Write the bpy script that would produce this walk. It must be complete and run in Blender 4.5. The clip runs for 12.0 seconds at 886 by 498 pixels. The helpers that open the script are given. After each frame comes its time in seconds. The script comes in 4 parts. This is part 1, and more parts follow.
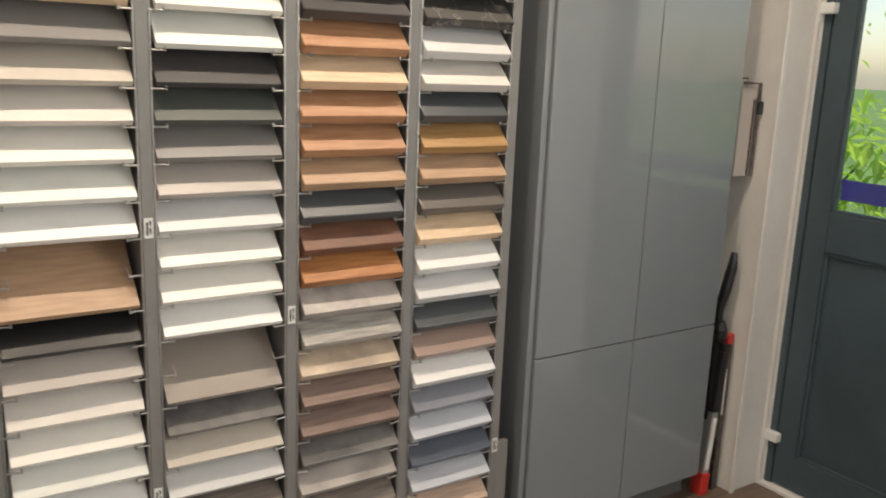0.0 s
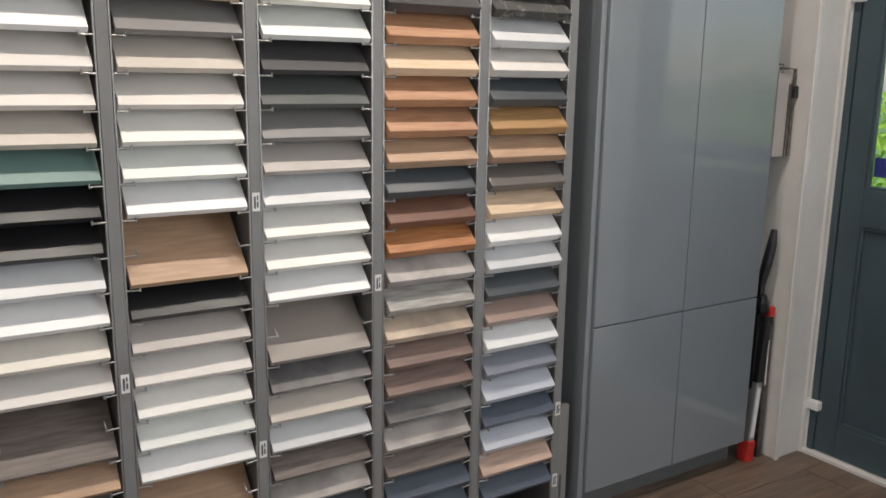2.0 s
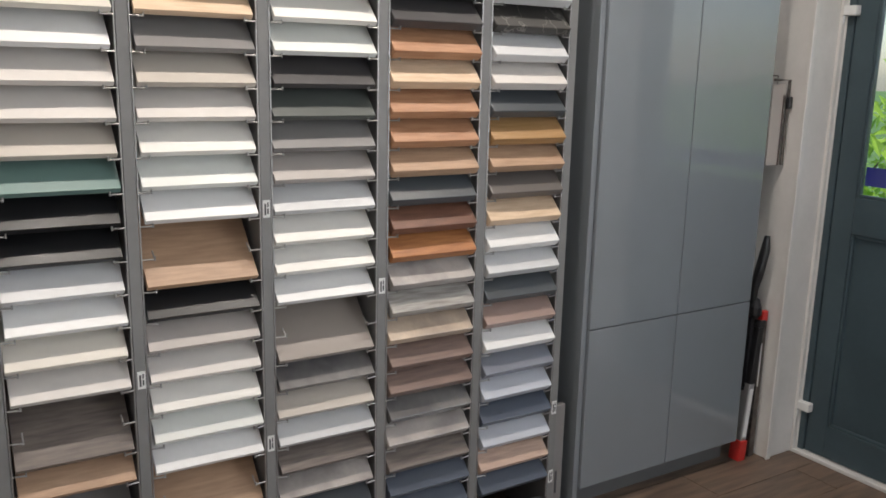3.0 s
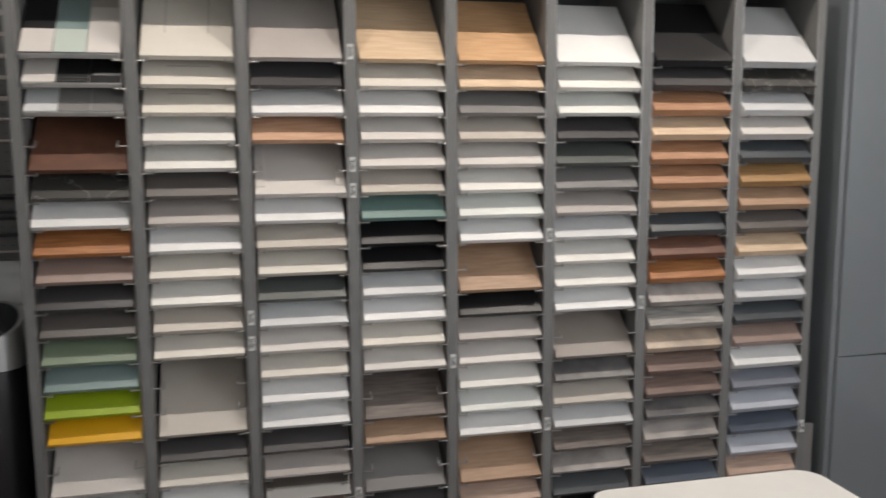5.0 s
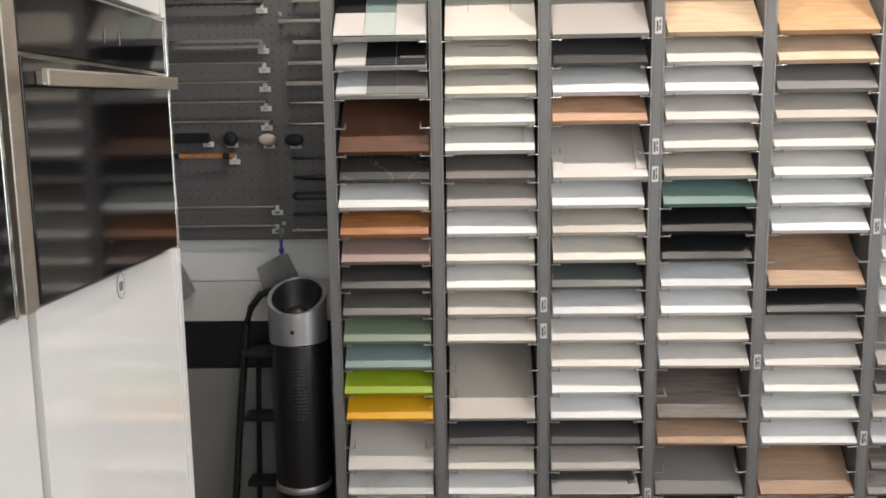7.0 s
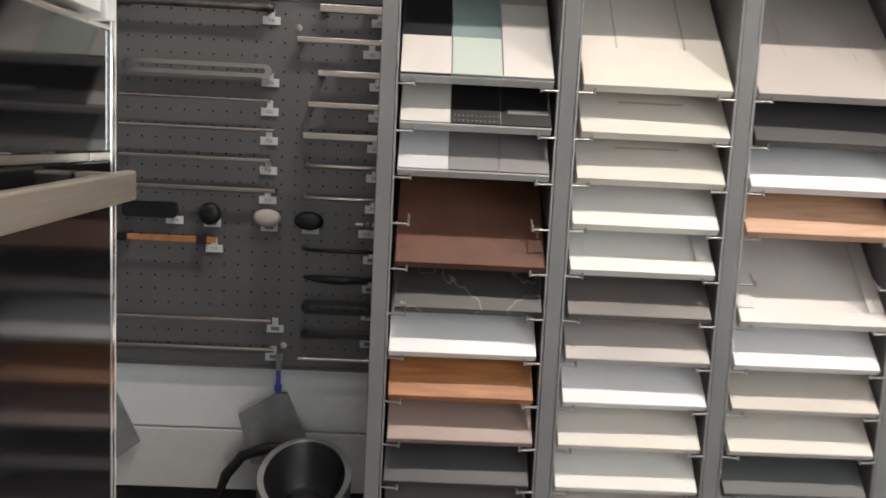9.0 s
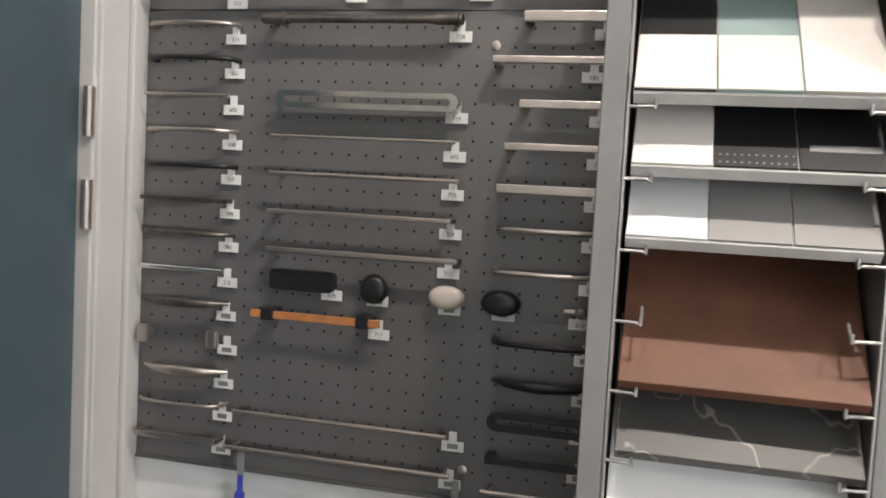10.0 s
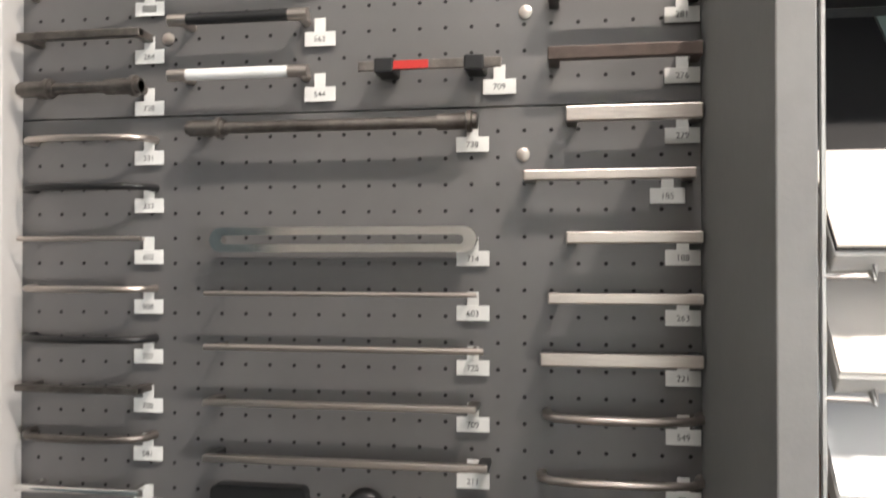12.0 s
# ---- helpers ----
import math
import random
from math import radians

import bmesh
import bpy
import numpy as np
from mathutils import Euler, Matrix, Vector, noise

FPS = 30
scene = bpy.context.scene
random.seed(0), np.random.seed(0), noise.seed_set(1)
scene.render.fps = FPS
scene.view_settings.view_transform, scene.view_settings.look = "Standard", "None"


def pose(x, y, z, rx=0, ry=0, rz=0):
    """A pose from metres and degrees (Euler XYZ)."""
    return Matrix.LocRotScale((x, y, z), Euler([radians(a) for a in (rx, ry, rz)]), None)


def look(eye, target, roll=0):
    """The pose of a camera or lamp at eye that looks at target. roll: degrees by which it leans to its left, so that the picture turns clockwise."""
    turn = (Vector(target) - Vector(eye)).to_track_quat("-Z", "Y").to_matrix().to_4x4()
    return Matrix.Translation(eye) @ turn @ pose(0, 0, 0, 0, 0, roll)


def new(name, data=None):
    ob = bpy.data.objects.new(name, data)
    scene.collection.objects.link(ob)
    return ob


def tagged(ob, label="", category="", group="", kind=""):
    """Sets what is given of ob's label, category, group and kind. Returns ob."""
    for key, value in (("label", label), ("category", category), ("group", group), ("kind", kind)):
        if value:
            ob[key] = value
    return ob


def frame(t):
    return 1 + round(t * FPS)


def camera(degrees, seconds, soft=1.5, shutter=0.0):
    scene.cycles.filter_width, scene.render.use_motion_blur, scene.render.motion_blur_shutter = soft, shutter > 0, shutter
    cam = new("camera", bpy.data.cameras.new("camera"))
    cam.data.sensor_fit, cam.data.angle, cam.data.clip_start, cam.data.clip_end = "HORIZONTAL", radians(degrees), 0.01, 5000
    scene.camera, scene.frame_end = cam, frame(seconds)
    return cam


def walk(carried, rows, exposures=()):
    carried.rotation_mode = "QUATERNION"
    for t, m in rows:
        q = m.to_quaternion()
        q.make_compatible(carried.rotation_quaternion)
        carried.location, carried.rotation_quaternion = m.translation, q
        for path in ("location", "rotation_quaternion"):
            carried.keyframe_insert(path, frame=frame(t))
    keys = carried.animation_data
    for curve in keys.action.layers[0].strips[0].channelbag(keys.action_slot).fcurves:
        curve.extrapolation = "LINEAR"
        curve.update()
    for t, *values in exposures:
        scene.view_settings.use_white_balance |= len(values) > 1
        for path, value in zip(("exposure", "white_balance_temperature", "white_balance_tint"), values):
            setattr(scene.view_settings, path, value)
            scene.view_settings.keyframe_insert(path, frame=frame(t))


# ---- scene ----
cam = camera(55.3, 12.0, soft=1.7, shutter=0.35)
PATH = [
    (0, (-0.119, 0.103, 1.527), (0.958, 1.732, 1.093), 2.3),
    (0.5, (-0.188, 0.027, 1.554), (0.805, 1.719, 1.164), 1.3),
    (1, (-0.242, -0.099, 1.498), (0.733, 1.607, 1.127), 1.1),
    (1.5, (-0.298, -0.052, 1.501), (0.71, 1.626, 1.091), 0.6),
    (2, (-0.365, 0.011, 1.455), (0.688, 1.663, 1.051), 0.9),
    (2.5, (-0.393, 0.016, 1.475), (0.664, 1.662, 1.058), 1.7),
    (4.3, (-0.496, -0.541, 1.547), (0.389, 1.212, 1.169), -1.1),
    (4.5, (-0.534, -0.555, 1.543), (0.293, 1.23, 1.186), -1.0),
    (4.7, (-0.581, -0.585, 1.523), (0.099, 1.269, 1.207), -0.6),
    (5, (-0.627, -0.633, 1.475), (-0.174, 1.296, 1.206), -0.3),
    (5.5, (-0.659, -0.653, 1.472), (-0.335, 1.301, 1.198), 0.1),
    (6, (-0.702, -0.652, 1.445), (-0.596, 1.325, 1.166), 0.2),
    (6.5, (-0.748, -0.627, 1.443), (-0.84, 1.352, 1.164), -0.1),
    (7, (-0.842, -0.5, 1.465), (-0.901, 1.476, 1.166), -0.8),
    (7.2, (-0.905, -0.427, 1.471), (-0.954, 1.551, 1.18), -1.4),
    (8.8, (-1.163, 0.385, 1.596), (-1.088, 2.367, 1.342), 2.7),
    (9, (-1.177, 0.479, 1.586), (-1.115, 2.463, 1.342), 2.8),
    (9.3, (-1.175, 0.644, 1.593), (-1.236, 2.629, 1.354), 3.0),
    (9.5, (-1.176, 0.767, 1.588), (-1.405, 2.745, 1.408), 2.4),
    (10, (-1.189, 0.983, 1.58), (-1.664, 2.922, 1.447), 3.1),
    (10.5, (-1.246, 1.184, 1.541), (-1.716, 3.123, 1.411), 3.6),
    (11, (-1.301, 1.278, 1.544), (-1.778, 3.218, 1.463), 1.0),
    (11.5, (-1.353, 1.319, 1.604), (-1.777, 3.274, 1.619), 0.6),
    (12, (-1.38, 1.363, 1.699), (-1.706, 3.336, 1.721), -0.0),
]
EXPOSURES = [(0.0, 0.44, 7200, 10), (0.5, 0.36, 6950, 10), (1.5, 0.32, 6450, 10), (2.7, 0.28, 6250, 10), (4.5, 0.02, 6250, 10), (5.5, 0.05, 6350, 10), (6.5, 0.52, 6350, 10), (7.2, 0.52, 6350, 10),
             (8.8, 0.38, 6300, 10), (9.5, 0.88, 6300, 10), (10.0, 1.1, 6350, 10), (10.5, 1.52, 6350, 10), (11.5, 1.75, 6450, 10), (12.0, 1.48, 6450, 10)]
walk(cam, [(t, look(eye, target, roll)) for t, eye, target, roll in PATH], EXPOSURES)

# ---- world, sun, lamps ----
world = bpy.data.worlds.new("sky")
scene.world = world
world.use_nodes = True
wn = world.node_tree.nodes
sky = wn.new("ShaderNodeTexSky")
sky.sky_type, sky.sun_disc = "NISHITA", False
sky.sun_elevation, sky.sun_rotation = radians(55), radians(175)
world.node_tree.links.new(sky.outputs[0], wn["Background"].inputs[0])
wn["Background"].inputs[1].default_value = 0.15
sun = new("sun", bpy.data.lights.new("sun", "SUN"))
sun.data.energy, sun.data.angle, sun.data.color = 5.0, radians(0.6), (1, 0.95, 0.87)
sun.matrix_world = look((0.15, -6.0, 9.0), (0, 0, 0))

CEIL = 3.3
SPOTS = [(-0.8, 1.38), (0.05, 1.38), (0.9, 1.38), (1.75, 1.38)]
SPOT_W, FILL_W = 40.0, 3.0
# unseen fill lights behind the camera, added for more ambient light
FILL_PANELS = [(-0.9, -0.9), (0.9, -0.9), (0.0, -2.6)]


def lamp(name, kind, watts, m, color):
    ob = new(name, bpy.data.lights.new(name, kind))
    ob.data.energy, ob.data.color = watts, color
    ob.matrix_world = m
    return ob


for sx, sy in SPOTS:
    l = lamp("spot_lamp", "SPOT", SPOT_W, look((sx, sy, CEIL - 0.17), (sx - 0.08, 2.05, 1.0)), (1, 0.885, 0.775))
    l.data.spot_size, l.data.spot_blend, l.data.shadow_soft_size = radians(125), 0.6, 0.022
DOWNLIGHT = (-1.35, 1.4)
l = lamp("down_lamp", "SPOT", 12.0, look((*DOWNLIGHT, CEIL - 0.3), (-1.62, 2.3, 1.5)), (1, 0.94, 0.88))
l.data.spot_size, l.data.spot_blend, l.data.shadow_soft_size = radians(95), 0.8, 0.03
# fill as sky light; both window openings are unseen additions
# added frontal fill for rack and cabinet from behind the camera
l = lamp("rear_fill_sky", "AREA", 14.0, look((0.5, -3.98, 1.5), (0.5, 0, 1.4)), (0.92, 0.95, 1.0))
l.data.shape, l.data.size, l.data.size_y = "RECTANGLE", 2.8, 1.5
# added fill from the east, mainly for the white oven fronts
l = lamp("side_fill_sky", "AREA", 50.0, look((2.56, -1.2, 1.55), (0, -1.0, 1.3)), (0.96, 0.97, 1.0))
l.data.shape, l.data.size, l.data.size_y = "RECTANGLE", 1.9, 1.4
# area lamps of the added ambient fill, no such fittings known
for px, py in FILL_PANELS:
    l = lamp("fill_lamp", "AREA", FILL_W, look((px, py, CEIL - 0.05), (px, py + 0.001, 0)), (1, 0.97, 0.92))
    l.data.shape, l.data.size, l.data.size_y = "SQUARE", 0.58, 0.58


# ---- materials ----
def material(name, color, rough=0.5, metal=0.0, vary=0.08, scale=8.0, bump=0.0, bump_scale=200.0, stretch=(1, 1, 1), coat=0.0, coat_rough=0.08,
             second=None, contrast=(0.35, 0.65), island=0.0):
    """Base colour with broad stains, fine grain and fine relief, at real size."""
    m = bpy.data.materials.new(name)
    m.use_nodes = True
    n, l = m.node_tree.nodes, m.node_tree.links
    b = n["Principled BSDF"]
    b.inputs["Roughness"].default_value, b.inputs["Metallic"].default_value = rough, metal
    b.inputs["Coat Weight"].default_value = coat
    b.inputs["Coat Roughness"].default_value = coat_rough
    b.inputs["Coat IOR"].default_value = 1.65
    tc, mp = n.new("ShaderNodeTexCoord"), n.new("ShaderNodeMapping")
    mp.inputs["Scale"].default_value = stretch
    l.new(tc.outputs["Object"], mp.inputs[0])
    info = n.new("ShaderNodeObjectInfo")
    off = n.new("ShaderNodeVectorMath")
    off.operation = "SCALE"
    comb = n.new("ShaderNodeCombineXYZ")
    for i in range(3):
        l.new(info.outputs["Random"], comb.inputs[i])
    l.new(comb.outputs[0], off.inputs[0])
    off.inputs["Scale"].default_value = 37.0
    l.new(off.outputs[0], mp.inputs["Location"])
    big, fine = n.new("ShaderNodeTexNoise"), n.new("ShaderNodeTexNoise")
    big.inputs["Scale"].default_value, big.inputs["Detail"].default_value = scale, 6
    fine.inputs["Scale"].default_value, fine.inputs["Detail"].default_value = scale * 9, 3
    for t in (big, fine):
        l.new(mp.outputs[0], t.inputs["Vector"])
    ramp = n.new("ShaderNodeValToRGB")
    c2 = second or tuple(c * (1 - 2.2 * vary) for c in color)
    ramp.color_ramp.elements[0].position, ramp.color_ramp.elements[1].position = contrast
    ramp.color_ramp.elements[0].color, ramp.color_ramp.elements[1].color = (*c2, 1), (*color, 1)
    l.new(big.outputs["Fac"], ramp.inputs[0])
    hsv = n.new("ShaderNodeHueSaturation")
    mr = n.new("ShaderNodeMapRange")
    mr.inputs["To Min"].default_value, mr.inputs["To Max"].default_value = 1 - vary, 1 + vary
    l.new(fine.outputs["Fac"], mr.inputs[0])
    l.new(mr.outputs[0], hsv.inputs["Value"])
    l.new(ramp.outputs[0], hsv.inputs["Color"])
    out = hsv.outputs[0]
    if island:
        h2, m2 = n.new("ShaderNodeHueSaturation"), n.new("ShaderNodeMapRange")
        m2.inputs["To Min"].default_value, m2.inputs["To Max"].default_value = 1 - island, 1 + island
        src = info.outputs["Random"] if island < 0.4 else n.new("ShaderNodeNewGeometry").outputs["Random Per Island"]
        l.new(src, m2.inputs[0])
        l.new(m2.outputs[0], h2.inputs["Value"])
        l.new(out, h2.inputs["Color"])
        out = h2.outputs[0]
    l.new(out, b.inputs["Base Color"])
    r2 = n.new("ShaderNodeMapRange")
    r2.inputs["To Min"].default_value, r2.inputs["To Max"].default_value = max(rough - 0.06, 0.02), min(rough + 0.08, 1)
    l.new(big.outputs["Fac"], r2.inputs[0])
    l.new(r2.outputs[0], b.inputs["Roughness"])
    if bump:
        bp, bn = n.new("ShaderNodeBump"), n.new("ShaderNodeTexNoise")
        bn.inputs["Scale"].default_value = bump_scale
        l.new(mp.outputs[0], bn.inputs["Vector"])
        l.new(bn.outputs["Fac"], bp.inputs["Height"])
        bp.inputs["Strength"].default_value, bp.inputs["Distance"].default_value = bump, 0.002
        l.new(bp.outputs[0], b.inputs["Normal"])
    return m


def glass_material(name, tint=(1, 1, 1), rough=0.0):
    m = bpy.data.materials.new(name)
    m.use_nodes = True
    b = m.node_tree.nodes["Principled BSDF"]
    b.inputs["Base Color"].default_value = (*tint, 1)
    b.inputs["Transmission Weight"].default_value, b.inputs["Roughness"].default_value, b.inputs["IOR"].default_value = 1, rough, 1.45
    return m


def glow_material(name, color, strength):
    m = bpy.data.materials.new(name)
    m.use_nodes = True
    b = m.node_tree.nodes["Principled BSDF"]
    b.inputs["Base Color"].default_value = (*color, 1)
    b.inputs["Emission Color"].default_value, b.inputs["Emission Strength"].default_value = (*color, 1), strength
    return m


WALL = material("white_plaster", (0.78, 0.77, 0.75), 0.75, vary=0.03, scale=3, bump=0.15, bump_scale=120)
CEILING = material("ceiling_paint", (0.8, 0.79, 0.77), 0.8, vary=0.02, scale=2, bump=0.1)
TRIM = material("white_gloss_trim", (0.68, 0.66, 0.635), 0.35, vary=0.04, scale=6, bump=0.05)
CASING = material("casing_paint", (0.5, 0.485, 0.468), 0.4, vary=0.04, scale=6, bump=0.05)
TEAL = material("teal_door_paint", (0.055, 0.083, 0.098), 0.35, vary=0.08, scale=5, bump=0.08, bump_scale=90)
LACQUER = material("grey_green_lacquer", (0.194, 0.213, 0.233), 0.3, vary=0.025, scale=2, bump=0.02, bump_scale=40, coat=0.9, coat_rough=0.035)
CARCASS = material("grey_carcass", (0.12, 0.125, 0.125), 0.5, vary=0.05, scale=6)
RACK = material("grey_rack_board", (0.195, 0.192, 0.188), 0.55, vary=0.06, scale=10, bump=0.08, bump_scale=300)
RACK_BACK = material("dark_rack_back", (0.1, 0.1, 0.1), 0.6, vary=0.06, scale=8)
WIRE = material("zinc_wire", (0.42, 0.41, 0.4), 0.42, metal=0.9, vary=0.06, scale=60)
LABEL = material("label_paper", (0.72, 0.72, 0.7), 0.6, vary=0.04, scale=40)
INK = material("black_ink", (0.07, 0.07, 0.075), 0.6, vary=0.1, scale=50)
PEG = material("grey_pegboard_steel", (0.152, 0.148, 0.147), 0.42, metal=0.3, vary=0.05, scale=5, bump=0.06, bump_scale=400)
HOLE = material("peg_hole_dark", (0.012, 0.012, 0.012), 0.8, vary=0.1, scale=50)
NICKEL = material("brushed_nickel", (0.54, 0.485, 0.445), 0.33, metal=1.0, vary=0.06, scale=30, stretch=(1, 12, 12))
CHROME = material("polished_chrome", (0.75, 0.74, 0.72), 0.1, metal=1.0, vary=0.03, scale=20)
PEWTER = material("antique_pewter", (0.2, 0.18, 0.165), 0.4, metal=0.9, vary=0.2, scale=40)
BLACKMET = material("matt_black_metal", (0.018, 0.018, 0.019), 0.38, metal=0.2, vary=0.1, scale=40)
BRONZE = material("brown_bronze", (0.095, 0.07, 0.06), 0.5, metal=0.5, vary=0.15, scale=50)
LEATHER = material("tan_leather", (0.5, 0.2, 0.07), 0.5, vary=0.15, scale=40, bump=0.2)
CERAMIC = material("beige_ceramic", (0.6, 0.52, 0.46), 0.2, vary=0.06, scale=20)
WHITEPL = material("white_plastic", (0.75, 0.75, 0.74), 0.35, vary=0.03, scale=12)
REDPL = material("red_plastic", (0.48, 0.03, 0.025), 0.35, vary=0.06, scale=20)
BLACKPL = material("black_plastic", (0.014, 0.014, 0.016), 0.35, vary=0.1, scale=25)
SILVERPL = material("silver_plastic", (0.5, 0.5, 0.5), 0.32, metal=0.7, vary=0.04, scale=20)
OVENWHITE = material("white_gloss_front", (0.84, 0.83, 0.81), 0.1, vary=0.015, scale=2, coat=0.4)
OVENGLASS = material("black_oven_glass", (0.006, 0.006, 0.007), 0.04, vary=0.05, scale=4)
STEEL = material("brushed_steel", (0.62, 0.56, 0.49), 0.38, metal=1.0, vary=0.05, scale=12, stretch=(1, 1, 20))
BLUE = material("blue_ribbon", (0.05, 0.06, 0.42), 0.5, vary=0.08, scale=50)
BLUEBAND = material("blue_glazing_band", (0.02, 0.025, 0.2), 0.4, vary=0.05, scale=20)
SLATE = material("grey_sample_plate", (0.22, 0.22, 0.215), 0.55, vary=0.1, scale=30, bump=0.1)
TABLE = material("white_table_laminate", (0.8, 0.78, 0.74), 0.35, vary=0.02, scale=8)
PLANK = material("brown_oak_plank", (0.16, 0.112, 0.08), 0.42, vary=0.12, scale=5, stretch=(1, 9, 1), second=(0.07, 0.05, 0.038), contrast=(0.3, 0.7), bump=0.12, bump_scale=60, island=0.3)
FLOORBASE = material("dark_joint", (0.03, 0.024, 0.02), 0.7, vary=0.1, scale=20)
LEAF = material("leaf_green", (0.2, 0.42, 0.05), 0.45, vary=0.15, scale=6, island=0.5)
ln, ll = LEAF.node_tree.nodes, LEAF.node_tree.links
thin, both = ln.new("ShaderNodeBsdfTranslucent"), ln.new("ShaderNodeMixShader")
thin.inputs[0].default_value = (0.42, 0.62, 0.1, 1)
both.inputs[0].default_value = 0.5
ll.new(ln["Principled BSDF"].outputs[0], both.inputs[1])
ll.new(thin.outputs[0], both.inputs[2])
ll.new(both.outputs[0], ln["Material Output"].inputs[0])
BARK = material("bark", (0.1, 0.075, 0.05), 0.85, vary=0.2, scale=20, bump=0.5, bump_scale=60)
GRASS = material("lawn", (0.09, 0.19, 0.035), 0.8, vary=0.2, scale=3, bump=0.5, bump_scale=40)
PAVE = material("paving", (0.3, 0.29, 0.27), 0.8, vary=0.12, scale=4, bump=0.3, bump_scale=80)
GREYFRONT = material("grey_panel", (0.27, 0.265, 0.255), 0.5, vary=0.04, scale=5)
GLASS = glass_material("clear_glass")
# glow for the faces of the added fill panels
FILL_GLOW = glow_material("fill_panel_glow", (1, 0.97, 0.92), 0.7)
LED = glow_material("green_display", (0.1, 0.8, 0.6), 0.3)


# ---- mesh tools ----
def box(bm, lo, hi, bevel=0.0):
    x0, y0, z0 = lo
    x1, y1, z1 = hi
    v = [bm.verts.new(p) for p in ((x0, y0, z0), (x1, y0, z0), (x1, y1, z0), (x0, y1, z0), (x0, y0, z1), (x1, y0, z1), (x1, y1, z1), (x0, y1, z1))]
    f = [bm.faces.new([v[i] for i in q]) for q in ((0, 3, 2, 1), (4, 5, 6, 7), (0, 1, 5, 4), (1, 2, 6, 5), (2, 3, 7, 6), (3, 0, 4, 7))]
    if bevel:
        e = {e for q in f for e in q.edges}
        bmesh.ops.bevel(bm, geom=list(e), offset=bevel, segments=2, profile=0.5, affect="EDGES")
    return bm


def boxes(*args, bevel=0.0):
    bm = bmesh.new()
    for lo, hi in args:
        box(bm, lo, hi, bevel)
    return bm


def tube(points, r, sides=8, bm=None, flat=1.0, closed=False):
    """A round (or flattened) bar along points; flat scales it along the second normal."""
    bm = bm or bmesh.new()
    pts = [Vector(p) for p in points]
    rings = []
    n = len(pts)
    for i, p in enumerate(pts):
        a = pts[(i - 1) % n] if closed or i else p
        b = pts[(i + 1) % n] if closed or i < n - 1 else p
        d = (b - a).normalized()
        up = Vector((0, 0, 1)) if abs(d.z) < 0.9 else Vector((0, 1, 0))
        s = d.cross(up).normalized()
        u = s.cross(d).normalized()
        rad = r[i] if isinstance(r, (list, tuple)) else r
        rings.append([bm.verts.new(p + rad * (math.cos(q) * s + flat * math.sin(q) * u)) for q in (2 * math.pi * k / sides for k in range(sides))])
    m = n if closed else n - 1
    for i in range(m):
        a, b = rings[i], rings[(i + 1) % n]
        for k in range(sides):
            bm.faces.new((a[k], a[(k + 1) % sides], b[(k + 1) % sides], b[k]))
    if not closed:
        bm.faces.new(rings[0][::-1])
        bm.faces.new(rings[-1])
    bmesh.ops.recalc_face_normals(bm, faces=bm.faces)
    return bm


def lathe(profile, sides=24, axis="z", bm=None, at=(0, 0, 0)):
    """Turned solid from (radius, height) pairs."""
    bm = bm or bmesh.new()
    rings = []
    for r, h in profile:
        ring = []
        for k in range(sides):
            a = 2 * math.pi * k / sides
            p = (r * math.cos(a), r * math.sin(a), h) if axis == "z" else (r * math.cos(a), -h, r * math.sin(a)) if axis == "y" else (h, r * math.cos(a), r * math.sin(a))
            ring.append(bm.verts.new(Vector(p) + Vector(at)))
        rings.append(ring)
    for a, b in zip(rings, rings[1:]):
        for k in range(sides):
            bm.faces.new((a[k], a[(k + 1) % sides], b[(k + 1) % sides], b[k]))
    bm.faces.new(rings[0][::-1])
    bm.faces.new(rings[-1])
    bmesh.ops.recalc_face_normals(bm, faces=bm.faces)
    return bm


def slab(outline, lo, hi, axis="z"):
    """A plate with the given 2D outline, between lo and hi along axis."""
    bm = bmesh.new()

    def place(a, b, h):
        return (a, b, h) if axis == "z" else (a, h, b)
    bot = [bm.verts.new(place(a, b, lo)) for a, b in outline]
    top = [bm.verts.new(place(a, b, hi)) for a, b in outline]
    bm.faces.new(bot[::-1])
    bm.faces.new(top)
    for k in range(len(outline)):
        j = (k + 1) % len(outline)
        bm.faces.new((bot[k], bot[j], top[j], top[k]))
    bmesh.ops.recalc_face_normals(bm, faces=bm.faces)
    return bm


def round_rect(x0, y0, x1, y1, r, steps=6):
    out = []
    for cx, cy, a0 in ((x1 - r, y1 - r, 0), (x0 + r, y1 - r, 90), (x0 + r, y0 + r, 180), (x1 - r, y0 + r, 270)):
        for k in range(steps + 1):
            a = radians(a0 + 90 * k / steps)
            out.append((cx + r * math.cos(a), cy + r * math.sin(a)))
    return out


def mesh_of(name, bm, mat, smooth=False):
    me = bpy.data.meshes.new(name)
    bm.to_mesh(me)
    bm.free()
    me.materials.append(mat)
    if smooth:
        me.polygons.foreach_set("use_smooth", [True] * len(me.polygons))
        me.set_sharp_from_angle(angle=radians(40))
    return me


def part(name, bm, mat, parent=None, label="", smooth=False):
    data = bm if isinstance(bm, bpy.types.Mesh) else mesh_of(name, bm, mat, smooth)
    ob = new(name, data)
    ob.parent = parent
    if label:
        tagged(ob, label)
    return ob


def thing(name, at, label, category, group="", kind=""):
    ob = new(name)
    ob.empty_display_size = 0.05
    ob.location = at
    return tagged(ob, label, category, group, kind)


def setting(name, bm, mat, label, category):
    return tagged(part(name, bm, mat), label, category, kind="structure")


